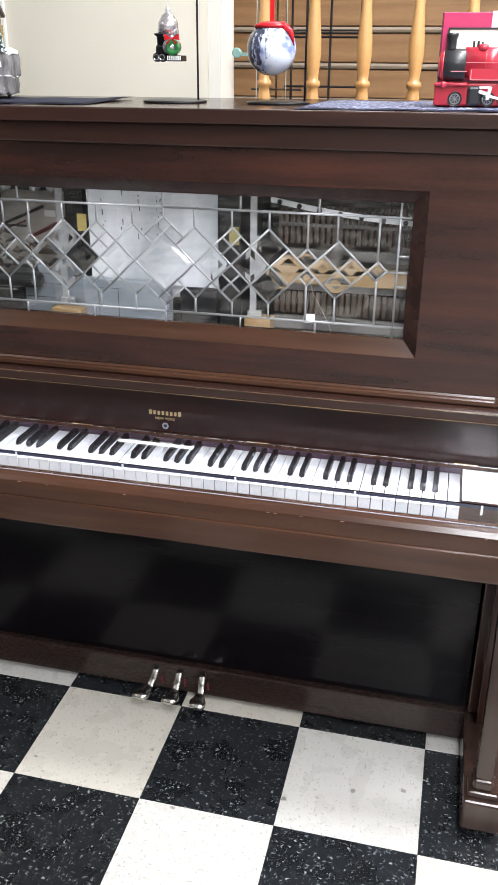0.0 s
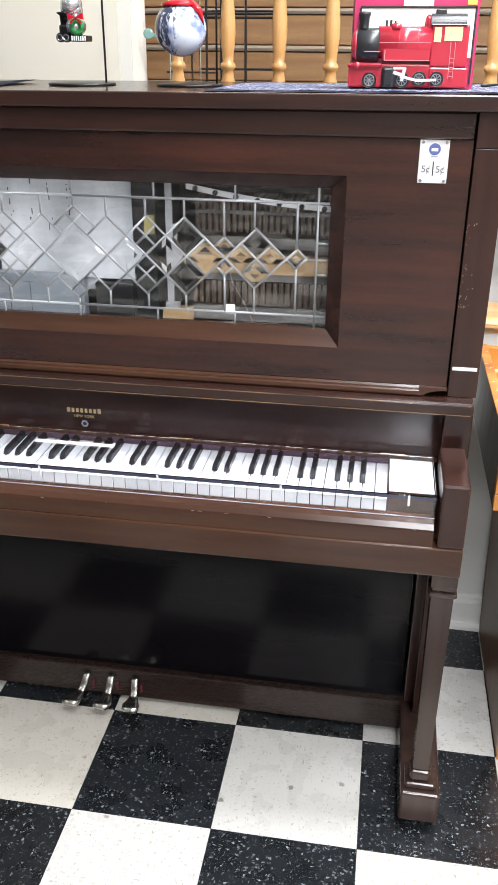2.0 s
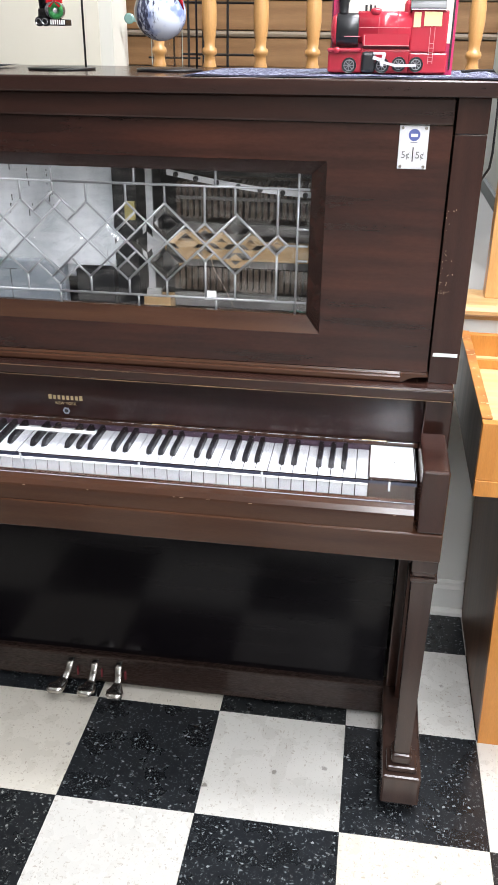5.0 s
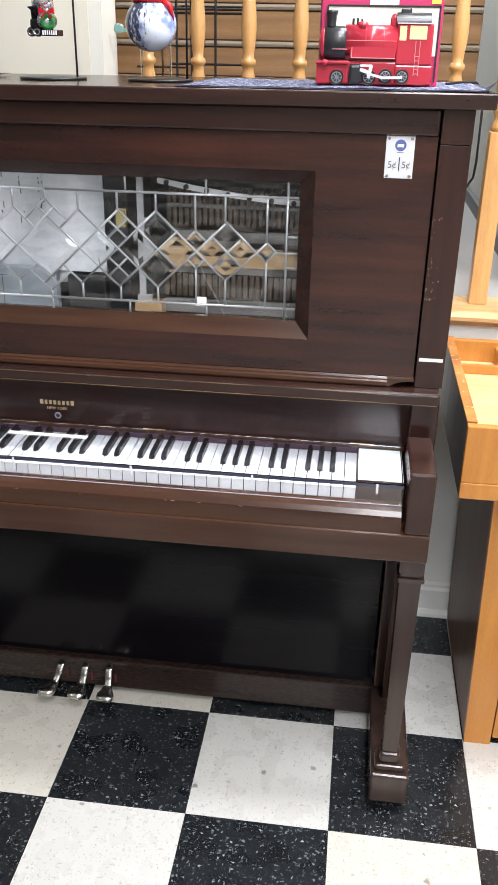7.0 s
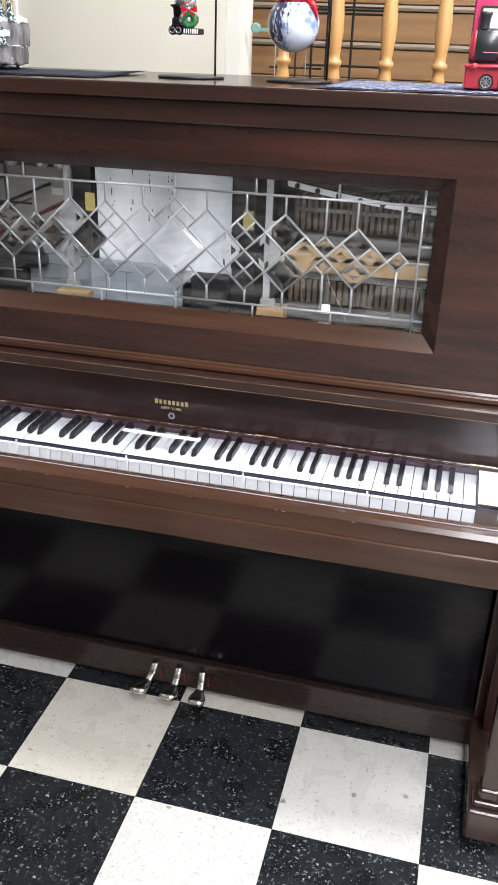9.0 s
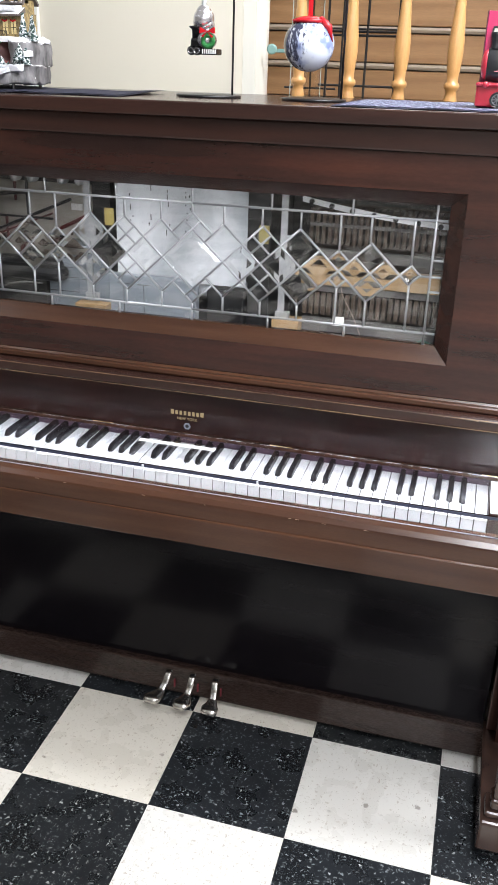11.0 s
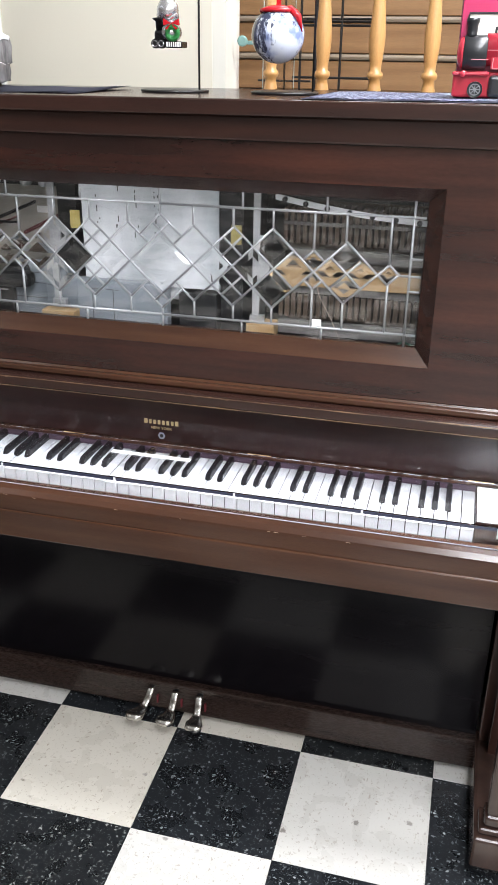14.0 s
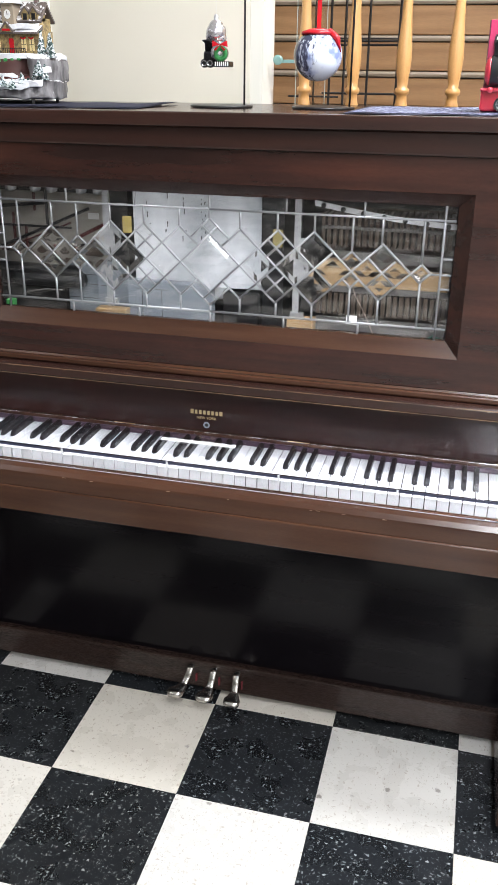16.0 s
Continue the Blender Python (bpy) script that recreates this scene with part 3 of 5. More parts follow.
part("paper_roll", bm, M_PAPER, mech, "white perforated paper roll")
bm = lathe([(0.018, -0.14), (0.018, 0.14)], 0, 0, 24)
bmesh.ops.rotate(bm, verts=bm.verts, cent=(0, 0, 0), matrix=Matrix.Rotation(math.pi / 2, 3, "Y"))
bmesh.ops.translate(bm, verts=bm.verts, vec=(XC - 0.064, 0.425, 1.045))
part("roll_spool", bm, M_PAPER, mech, "", True)
slots = bmesh.new()
rnd = random.Random(4)
for k in range(46):
    u, v = rnd.choice((-0.17, -0.13, -0.09, -0.05, -0.045, -0.03, -0.02, 0.0, 0.04)) + rnd.uniform(-0.004, 0.004), rnd.uniform(1.15, 1.26)
    px(u, u + 0.0016, 0.396, 0.3975, v, v + rnd.choice((0.003, 0.005, 0.012)), 0, slots)
for k in range(24):
    px(0.052, 0.0535, 0.396, 0.3975, 1.13 + k * 0.0062, 1.133 + k * 0.0062, 0, slots)
tagged(part("roll_perforations", slots, M_BLACK, mech, "black perforations in the paper"), kind="stuff")
part("spool_box", px(0.085, 0.13, 0.39, 0.59, 0.966, 1.38), M_BLACK, mech)
part("spool_box", px(-0.262, -0.222, 0.41, 0.59, 0.966, 1.38), M_BLACK, mech)
part("motor_box", px(-0.215, -0.02, 0.37, 0.395, 0.966, 1.068, 0.003), M_GREYBOX, mech, "blue-grey metal box")
part("motor_box", px(0.0, 0.08, 0.38, 0.44, 0.966, 1.055, 0.003), M_BLACK, mech)
part("yellow_block", px(-0.226, -0.206, 0.392, 0.388, 1.165, 1.20), mat("yellow_card", (0.40, 0.32, 0.10), 0.7), mech)
part("yellow_block", px(0.108, 0.128, 0.380, 0.388, 1.155, 1.19), mat("yellow_felt", (0.32, 0.27, 0.10), 0.8), mech)
for u in (0.158, -0.256):
    bm = px(u, u + 0.013, 0.355, 0.362, 0.985, 1.30)
    px(u + 0.013, u + 0.022, 0.355, 0.362, 1.10, 1.18, 0, bm)
    px(u - 0.004, u + 0.024, 0.352, 0.364, 1.015, 1.028, 0, bm)
    part("bracket", bm, M_STEEL_DULL, mech, "bright steel bracket")
part("support_block", px(0.150, 0.205, 0.34, 0.38, 0.966, 1.016, 0.002), M_TAN, mech)
part("support_block", px(-0.275, -0.205, 0.33, 0.36, 0.966, 1.010, 0.002), M_TAN, mech)
part("maple_rail", px(0.196, 0.470, 0.39, 0.41, 1.082, 1.118, 0.002), M_TAN, mech, "tan maple rail")
part("rail", px(-0.56, -0.31, 0.47, 0.49, 1.092, 1.112, 0.002), M_ACTION, mech)
pn = link("pneumatic", box(0, 0.0080, 0.43, 0.50, 1.155, 1.222, 0.0008, 1), M_ACTION)
pl = link("pneumatic", box(0, 0.0090, 0.40, 0.48, 1.018, 1.064, 0.0008, 1), M_ACTION)
k = 0
for side in (0.20, -0.50):
    for i in range(22):
        for data, which in ((pn, 0), (pl, 1)):
            if side < 0:
                continue
            ob = data if k < 2 else new("pneumatic", data.data)
            k += 1
            ob.parent, ob.location = mech, Vector((XC + side + 0.0124 * i, 0, 0)) - ORIGIN[piano]
part("grey_board", px(0.20, 0.47, 0.49, 0.50, 1.228, 1.30), M_BLACK, mech)
for v0, v1, yy in ((1.125, 1.146, 0.425), (1.066, 1.080, 0.40), (0.985, 1.012, 0.395), (1.19, 1.197, 0.428)):
    part("grey_rail", px(0.20, 0.47, yy, yy + 0.012, v0, v1, 0.001), M_CLOTH, mech)
part("grey_board", px(0.20, 0.47, 0.50, 0.51, 0.97, 1.28), M_ACTION, mech)
# tambourine rim with jingles
bm, jing = bmesh.new(), bmesh.new()
N = 15
arc = [(0.19 + 0.31 * i / N, 0.36 + 0.05 * (1 - math.sin(math.pi * (i + 2) / (N + 4))), 1.246 - 0.036 * i / N) for i in range(N + 1)]
for (u0, y0, z0), (u1, y1, z1) in zip(arc, arc[1:]):
    v = [bm.verts.new((XC + u, y, z)) for u, y, z in ((u0, y0, z0 - 0.0052), (u1, y1, z1 - 0.0052), (u1, y1, z1 + 0.0052), (u0, y0, z0 + 0.0052))]
    w = [bm.verts.new(q.co + Vector((0, 0.003, 0))) for q in v]
    bm.faces.new(v), bm.faces.new(list(reversed(w))), bm.faces.new((v[3], v[2], w[2], w[3])), bm.faces.new((v[1], v[0], w[0], w[1]))
bmesh.ops.recalc_face_normals(bm, faces=bm.faces)
part("tambourine", bm, mat("pale_rim", (0.74, 0.75, 0.76), 0.35, 0.25), mech, "bright tambourine rim with dark jingles")
for u, y, z in arc[1::2]:
    lathe([(0.0050, y - 0.006), (0.0050, y - 0.001)], XC + u, z, 12, jing, "y")
part("jingles", jing, M_BLACK, mech)
# left side: pale board, rods, belt and grey boxes
M_REDROD = mat("dark_red_rod", (0.075, 0.012, 0.012), 0.35)
part("pale_board", px(-0.66, -0.262, 0.53, 0.54, 0.97, 1.34), plaster("pale_board", (0.40, 0.375, 0.33), 0.7), mech)
part("rod", tube([(XC - 0.60, 0.44, 1.159), (XC - 0.372, 0.44, 1.159)], 0.0026), M_BLACK, mech)
part("rod", tube([(XC - 0.56, 0.45, 1.106), (XC - 0.332, 0.45, 1.202)], 0.0036), M_BLACK, mech)
part("rod", tube([(XC - 0.56, 0.455, 1.098), (XC - 0.380, 0.455, 1.168)], 0.0022), M_REDROD, mech)
part("rod", tube([(XC - 0.362, 0.45, 1.137), (XC - 0.272, 0.45, 1.181)], 0.0044), M_REDROD, mech)
part("rod", tube([(XC - 0.60, 0.43, 1.196), (XC - 0.43, 0.44, 1.212)], 0.0042), M_BLACK, mech)
for u, z0, z1 in ((-0.526, 1.09, 1.185), (-0.496, 1.10, 1.155), (-0.470, 1.19, 1.30)):
    part("red_rod", tube([(XC + u, 0.46, z0), (XC + u, 0.46, z1)], 0.0034), M_REDROD, mech)
part("rod", tube([(XC - 0.430, 0.44, 1.165), (XC - 0.430, 0.44, 1.30)], 0.0036), M_BLACK, mech)
part("paper_label", px(-0.370, -0.343, 0.527, 0.529, 1.166, 1.180), M_WHITE, mech)
part("upper_ledge", px(-0.60, -0.262, 0.44, 0.52, 1.236, 1.262, 0.003), M_BLACK, mech)
for u in (-0.50, -0.44, -0.40, -0.33, -0.29):
    part("upper_fitting", lathe([(0.006, 0.40), (0.009, 0.405), (0.009, 0.425), (0.004, 0.43)], XC + u, 1.247, 14, None, "y"), M_STEEL_DULL, mech, "", True)
part("bellows_cloth", px(-0.56, -0.345, 0.40, 0.44, 1.030, 1.078, 0.014), M_BLACK, mech, "black rubber cloth bellows")
part("bellows_cloth", px(-0.50, -0.325, 0.375, 0.42, 1.034, 1.068, 0.014), M_BLACK, mech)
part("lower_case", px(-0.60, -0.387, 0.42, 0.50, 0.966, 1.030, 0.002), M_DARK, mech)
part("grey_box", px(-0.385, -0.300, 0.43, 0.47, 0.966, 1.078, 0.002), M_GREYBOX, mech, "grey metal box with seams")
part("grey_box", px(-0.298, -0.222, 0.40, 0.405, 0.966, 1.080, 0.002), M_GREYBOX, mech)
for z in (1.004, 1.036, 1.058):
    part("box_seam", px(-0.384, -0.301, 0.4290, 0.4298, z, z + 0.0012), M_BLACK, mech)
for u in (-0.262, -0.180, -0.135):
    part("box_seam", px(u, u + 0.0012, 0.3690, 0.3698, 0.97, 1.050), M_BLACK, mech)
    part("box_seam", px(u - 0.014, u + 0.014, 0.3690, 0.3698, 1.050, 1.0512), M_BLACK, mech)
part("tube", tube([(XC - 0.47, 0.37, 1.016), (XC - 0.449, 0.37, 1.026), (XC - 0.41, 0.37, 1.033), (XC - 0.37, 0.37, 1.033)], 0.0018, 8), M_CLOTH, mech, "", True)
part("terminal_board", px(-0.47, -0.31, 0.322, 0.345, 0.966, 0.992, 0.001), M_BLACK, mech, "black terminal board with pale tags")
part("green_clip", px(-0.489, -0.471, 0.325, 0.345, 0.99, 1.015, 0.003), mat("green_plastic", (0.05, 0.26, 0.07), 0.4), mech)
rnd = random.Random(21)
for k in range(16):
    u0 = -0.465 + 0.0095 * k
    part("terminal", px(u0, u0 + rnd.uniform(0.003, 0.007), 0.3205, 0.3218, 0.986, 0.9875 + rnd.uniform(0.001, 0.007), 0), rnd.choice((M_CLOTH, M_STEEL_DULL, M_WHITE, M_STEEL_DULL)), mech)
for k in range(5):
    a = 0.2 + 0.05 * k
    part("cable", tube([(XC + a, 0.345, 0.972), (XC + a + 0.05, 0.335, 0.99 + 0.004 * k), (XC + a + 0.1, 0.35, 0.985), (XC + a + 0.15, 0.34, 0.97)], 0.0022, 6), M_DARK if k % 2 else mat("green_cable", (0.03, 0.10, 0.07), 0.5), mech)
part("cable", tube([(XC + 0.27, 0.38, 1.12), (XC + 0.285, 0.37, 1.07), (XC + 0.31, 0.365, 1.03), (XC + 0.33, 0.36, 0.99)], 0.0009, 6), mat("pale_wire", (0.26, 0.20, 0.17), 0.5), mech)
part("paper_tag", px(0.275, 0.297, 0.332, 0.3335, 1.018, 1.036), M_WHITE, mech)
# unseen tube lamp added above the roll, behind the top rail, to brighten it
part("added_lamp_tube", tube([(XC - 0.44, 0.345, 1.335), (XC + 0.44, 0.345, 1.335)], 0.008, 10), mat("lamp_glass", (0.9, 0.9, 0.9), 0.4), mech)
inner = area("case_fill_lamp", XC, 0.345, 1.322, 0.86, 0.02, 0.29, (0.96, 0.98, 1.0))
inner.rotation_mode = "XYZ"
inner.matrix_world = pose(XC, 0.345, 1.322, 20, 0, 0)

# lettering on the fallboard
LX = XC - 0.009
for k in range(8):
    w = 0.0034 if k in (0, 7) else 0.0028
    cx = LX + (k - 3.5) * 0.0093
    part("maker_bar", box(cx - w, cx + w, FY - 0.0006, FY - 0.0001, 0.8055, 0.8142 + (0.0012 if k in (0, 7) else 0)), M_GOLD, fall)
text_mesh("NEW YORK", 0.0085, Matrix.Translation((LX, FY - 0.0005, 0.797)) @ pose(0, 0, 0, 90), M_GOLD, "lettering", fall)
M_BADGE = mat("silver_blue_badge", (0.30, 0.31, 0.38), 0.4, 0.5)
part("badge", lathe([(0.008, FY - 0.0006), (0.008, FY - 0.0001)], LX, 0.781, 6, None, "y"), M_BADGE, fall)
part("badge_eye", lathe([(0.004, FY - 0.0009), (0.004, FY - 0.0007)], LX, 0.781, 12, None, "y"), M_BLACK, fall)
for u in (-0.62, -0.197, 0.197, 0.621):
    part("hinge", px(u - 0.0235, u + 0.0235, FY - 0.0095, FY - 0.0082, 0.7655, 0.7690), M_BRASS, fall, "worn brass hinge leaf")
# white plates on the key blocks
for s in (-1, 1):
    a, b2 = sorted((s * 0.6155, s * 0.6965))
    plate = part("key_block_plate", px(a, b2, 0.136, 0.268, 0.7585, 0.7605, 0.0005), M_WHITE, piano, "white card plate with a black hole")
    part("hole", lathe([(0.003, 0.7606), (0.003, 0.7609)], XC + s * 0.660, 0.198, 12), M_BLACK, plate)
# clear cover over the keys
cover = part("key_cover", px(-0.6975, 0.6975, 0.100, 0.262, 0.7715, 0.7745, 0.0006), M_ACRYLIC, piano, "clear acrylic sheet over the keys")
cover.visible_shadow = False
lip = part("cover_lip", px(-0.6975, 0.6975, 0.0965, 0.0995, 0.7335, 0.7745, 0.0006), M_ACRYLIC, cover)
lip.visible_shadow = False
# Opaque strips paint the dark and bright lines of the clear sheet's edges.
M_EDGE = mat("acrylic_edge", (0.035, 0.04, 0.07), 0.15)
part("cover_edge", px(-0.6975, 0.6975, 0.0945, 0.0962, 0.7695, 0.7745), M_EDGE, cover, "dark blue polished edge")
part("lip_edge", px(-0.6975, 0.6975, 0.0945, 0.0962, 0.7338, 0.7347), mat("painted_edge_line", (0.34, 0.34, 0.40), 0.25), cover, "pale strip painting the bright line of the cover's lower edge")
M_PIN = mat("clear_pin", (0.62, 0.63, 0.66), 0.2)
for k in range(7):
    u = 0.65 - 0.2275 * k
    part("pin", px(u - 0.002, u + 0.002, 0.0925, 0.0943, 0.757, 0.776, 0.0006), M_PIN, cover)
alone("paper_strip", px(-0.083, 0.079, 0.196, 0.209, 0.7748, 0.7753), M_WHITE, "narrow white paper strip on the clear cover", "paper")
# coin plate
plate = part("coin_plate", px(0.620, 0.668, PY - 0.0025, PY - 0.0002, 1.2835, 1.3525, 0.0008), mat("white_plate", (0.80, 0.80, 0.82), 0.3, 0.2), piano, "white metal coin plate with two prices and a slot")
for u in (0.625, 0.663):
    for z in (1.2875, 1.3485):
        part("screw", lathe([(0.0026, PY - 0.0042), (0.0026, PY - 0.0026)], XC + u, z, 10, None, "y"), M_CHROME, plate)
part("slot", px(0.6432, 0.6450, PY - 0.0032, PY - 0.0026, 1.2955, 1.3185), M_BLACK, plate)
for u in (0.632, 0.6555):
    text_mesh("5¢", 0.0155, Matrix.Translation((XC + u, PY - 0.0030, 1.3055)) @ pose(0, 0, 0, 90), mat("grey_print", (0.16, 0.16, 0.17), 0.5), "price", plate)
part("emblem", lathe([(0.0095, PY - 0.0030), (0.0095, PY - 0.0026)], XC + 0.6445, 1.3375, 20, None, "y"), mat("blue_print", (0.10, 0.13, 0.36), 0.4), plate)
part("emblem_shape", px(0.639, 0.650, PY - 0.0034, PY - 0.0031, 1.3345, 1.3395), M_WHITE, plate)
part("emblem_bar", px(0.639, 0.650, PY - 0.0030, PY - 0.0026, 1.325, 1.3265), M_BADGE, plate)
alone("tape_strip", px(0.713, 0.757, PY - 0.0052, PY - 0.0044, 0.9565, 0.9630), M_WHITE, "short white tape strip on the piano's pilaster", "tape")
# rubbed varnish with its highlight painted in, along the front edges of the shelf
M_RUBBED_GLINT = wood("rubbed_edge_glint", (0.05, 0.026, 0.015), (0.27, 0.155, 0.080), (6, 14, 14), 0.35, 0, 60)
for zz in (0.9005, 0.8812):
    part("rubbed_edge_glint", px(-0.752, 0.752, 0.2214, 0.2226, zz - 0.0007, zz + 0.0007), M_RUBBED_GLINT, piano)
# pale chips where the edges are knocked
M_CHIP = mat("chipped_edge", (0.26, 0.17, 0.11), 0.7)
chips = bmesh.new()
rnd = random.Random(11)
for k in range(34):
    z = rnd.uniform(1.06, 1.22)
    u = 0.7105 + abs(rnd.gauss(0, 0.008))
    w = rnd.uniform(0.0003, 0.0008)
    px(u - w, u + w, PY - 0.0045, PY - 0.0041, z - w * 1.6, z + w * 1.6, 0, chips)
for k in range(14):
    u, w = rnd.uniform(-0.7, 0.7), rnd.uniform(0.0006, 0.003)
    px(u - w, u + w, 0.2216, 0.2224, 0.8985, 0.8990 + rnd.uniform(0, 0.0004), 0, chips)
for k in range(14):
    u, w = rnd.uniform(-0.69, 0.69), rnd.uniform(0.0008, 0.004)
    px(u - w, u + w, 0.0741, 0.0750, 0.7195, 0.7200, 0, chips)
tagged(part("chipped_varnish", chips, M_CHIP, piano, "pale chips in the varnish"), kind="stuff")


def loft(sections, bm=None, seg=14):
    """Sections of (centre, half width along x, half thickness, tilt in degrees about x)."""
    bm = bm or bmesh.new()
    rings = []
    for (x, y, z), w, h, tilt in sections:
        c, s = math.cos(radians(tilt)), math.sin(radians(tilt))
        ring = []
        for k in range(seg):
            a = 2 * math.pi * k / seg
            q = math.cos(a), math.sin(a)
            e = [abs(v) ** 0.7 * (1 if v > 0 else -1) for v in q]
            ring.append(bm.verts.new((x + w * e[0], y - h * e[1] * s, z + h * e[1] * c)))
        rings.append(ring)
    for p, q in zip(rings, rings[1:]):
        for k in range(seg):
            bm.faces.new((p[k], p[(k + 1) % seg], q[(k + 1) % seg], q[k]))
    bm.faces.new(rings[0]), bm.faces.new(rings[-1])
    bmesh.ops.recalc_face_normals(bm, faces=bm.faces)
    return bm


for x, lean in ((-0.373, -0.024), (-0.312, -0.010), (-0.252, 0.001)):
    secs = [((x, 0.345, 0.090), 0.0085, 0.004, 0), ((x, 0.322, 0.090), 0.0085, 0.004, 10), ((x + lean * 0.05, 0.314, 0.086), 0.0085, 0.004, 55), ((x + lean * 0.2, 0.309, 0.070), 0.0085, 0.004, 75),
            ((x + lean * 0.45, 0.300, 0.055), 0.009, 0.004, 50), ((x + lean * 0.7, 0.287, 0.0465), 0.0150, 0.0062, 20), ((x + lean, 0.273, 0.046), 0.0215, 0.0100, 4), ((x + lean * 1.08, 0.261, 0.045), 0.0205, 0.0095, 0), ((x + lean * 1.12, 0.253, 0.044), 0.0140, 0.0060, 0)]
    secs = [((q[0], q[1], q[2] + 0.003), w, h, a) for q, w, h, a in secs]
    pedal = part("pedal", loft(secs), M_CHROME, piano, "worn nickel pedal", True)
    part("pedal_felt", box(x + 0.0095, x + 0.0135, 0.325, 0.3328, 0.044, 0.066, 0.001), M_RED_FELT, pedal)

# ---- things on the lid ----
LZ = 1.4155
M_NAVY = mat("navy_cloth", (0.010, 0.012, 0.035), 0.85)
M_PRINT = mat("printed_navy_cloth", (0.3, 0.3, 0.4), 0.85)
patt = noise_node(M_PRINT, 120, (1, 1.0, 1), 5, 0.75)
paint(M_PRINT, ramp(M_PRINT, patt, [(0.51, (0.012, 0.016, 0.06)), (0.58, (0.44, 0.47, 0.58))]))


def cloth(name, x0, x1, y0, y1, lift, material, border, label):
    """A thin mat with a hem, whose corners may curl: lift gives the height at (i, j) in 0..1."""
    root = thing(name, (x0 + x1) / 2, (y0 + y1) / 2, LZ, label, "mat")
    for nm, m_c, inset, up in (("hem", border, 0.0, 0.0), ("print", material, 0.06, 0.0012)):
        bm = bmesh.new()
        nx, ny = 30, 10
        grid, low = {}, {}
        for i in range(nx + 1):
            for j in range(ny + 1):
                a, c = inset * 0.35 + (1 - 0.7 * inset) * i / nx, inset + (1 - 2 * inset) * j / ny
                x, y = x0 + (x1 - x0) * a, y0 + (y1 - y0) * c
                z = lid_top(x) + 0.0016 + up + lift(a, c) + 0.0006 * math.sin(23 * a + 5 * c)
                grid[i, j] = bm.verts.new((x, y, z))
                low[i, j] = bm.verts.new((x, y, z - 0.001))
        for i in range(nx):
            for j in range(ny):
                bm.faces.new((grid[i, j], grid[i + 1, j], grid[i + 1, j + 1], grid[i, j + 1]))
                bm.faces.new((low[i, j + 1], low[i + 1, j + 1], low[i + 1, j], low[i, j]))
        part(nm, bm, m_c, root, "", True)
    return root


cloth("printed_mat", -0.045, 0.484, 0.236, 0.60, lambda a, c: 0.020 * max(0, (a - 0.965) / 0.035) ** 2 * max(0, 1 - 3 * c), M_PRINT, M_NAVY, "navy cloth mat with white print and one curled corner")
cloth("dark_mat", -0.98, -0.455, 0.29, 0.56, lambda a, c: 0.005 * max(0, (a - 0.8) / 0.2) ** 2 * c + 0.004 * max(0, math.sin(6 * a)) * c, M_NAVY, M_NAVY, "dark navy cloth mat under the snowy village")


# ornament stands
def stand(x, y, rx, px_, top, hang_x, label):
    LZ = lid_top(x) + 0.0002
    root = thing("ornament_stand", x, y, LZ, label, "ornament stand", group="ornament stands on the piano")
    ring = [(x + rx * math.cos(a), y + rx * math.sin(a), LZ + 0.0025) for a in [2 * math.pi * k / 40 for k in range(40)]]
    part("base", lathe([(rx - 0.001, LZ + 0.0002), (rx + 0.002, LZ + 0.001), (rx + 0.002, LZ + 0.004), (rx - 0.002, LZ + 0.005), (rx * 0.4, LZ + 0.0052), (0.001, LZ + 0.0053)], x, y, 40), M_BLACK, root, "", True)
    sgn = 1 if hang_x < px_ else -1
    pts = [(px_, y, LZ + 0.004), (px_, y, top)]
    r = abs(px_ - hang_x) / 2
    for k in range(1, 13):
        a = math.pi * k / 12
        pts.append((px_ - sgn * r * (1 - math.cos(a)), y, top + r * math.sin(a)))
    pts.append((hang_x, y, top - 0.012))
    part("pole", tube(pts, 0.0021, 8), M_BLACK, root, "", True)
    return root


stand(-0.327, 0.45, 0.062, -0.279, 1.665, -0.338, "black wire ornament stand with round base")
stand(-0.116, 0.45, 0.060, -0.064, 1.665, -0.131, "black wire ornament stand holding the round ornament")

# hanging locomotive ornament
M_SILVER = mat("silver_glass", (0.66, 0.65, 0.68), 0.22, 0.85)
M_GLOSSBLACK = mat("gloss_black", (0.010, 0.010, 0.011), 0.15)
M_RED = mat("gloss_red", (0.50, 0.012, 0.02), 0.25)
M_GREEN = mat("wreath_green", (0.02, 0.20, 0.045), 0.6)
bump(M_GREEN, noise_node(M_GREEN, 260, (1, 1, 1), 3), 1.0, 0.003)
orn = thing("train_ornament", -0.335, 0.45, 1.493, "black and silver locomotive ornament with green wreath hanging by a thread", "ornament")
OX, OY = -0.335, 0.45
part("thread", tube([(-0.338, OY, 1.583), (-0.338, OY, 1.6535)], 0.0004, 5), M_STEEL, orn)
part("hanger", lathe([(0.0035, 1.578), (0.005, 1.580), (0.005, 1.586), (0.002, 1.590)], -0.338, OY, 12), M_STEEL, orn)
bm = bmesh.new()
for x, z, r in ((-0.338, 1.556, 0.020), (-0.345, 1.549, 0.014), (-0.331, 1.547, 0.014), (-0.338, 1.566, 0.015), (-0.330, 1.560, 0.012)):
    lathe([(r * math.sin(a * math.pi / 10) + 1e-4, z - r * math.cos(a * math.pi / 10)) for a in range(11)], x, OY, 16, bm)
part("smoke_puff", bm, M_SILVER, orn, "silver glass puff", True)
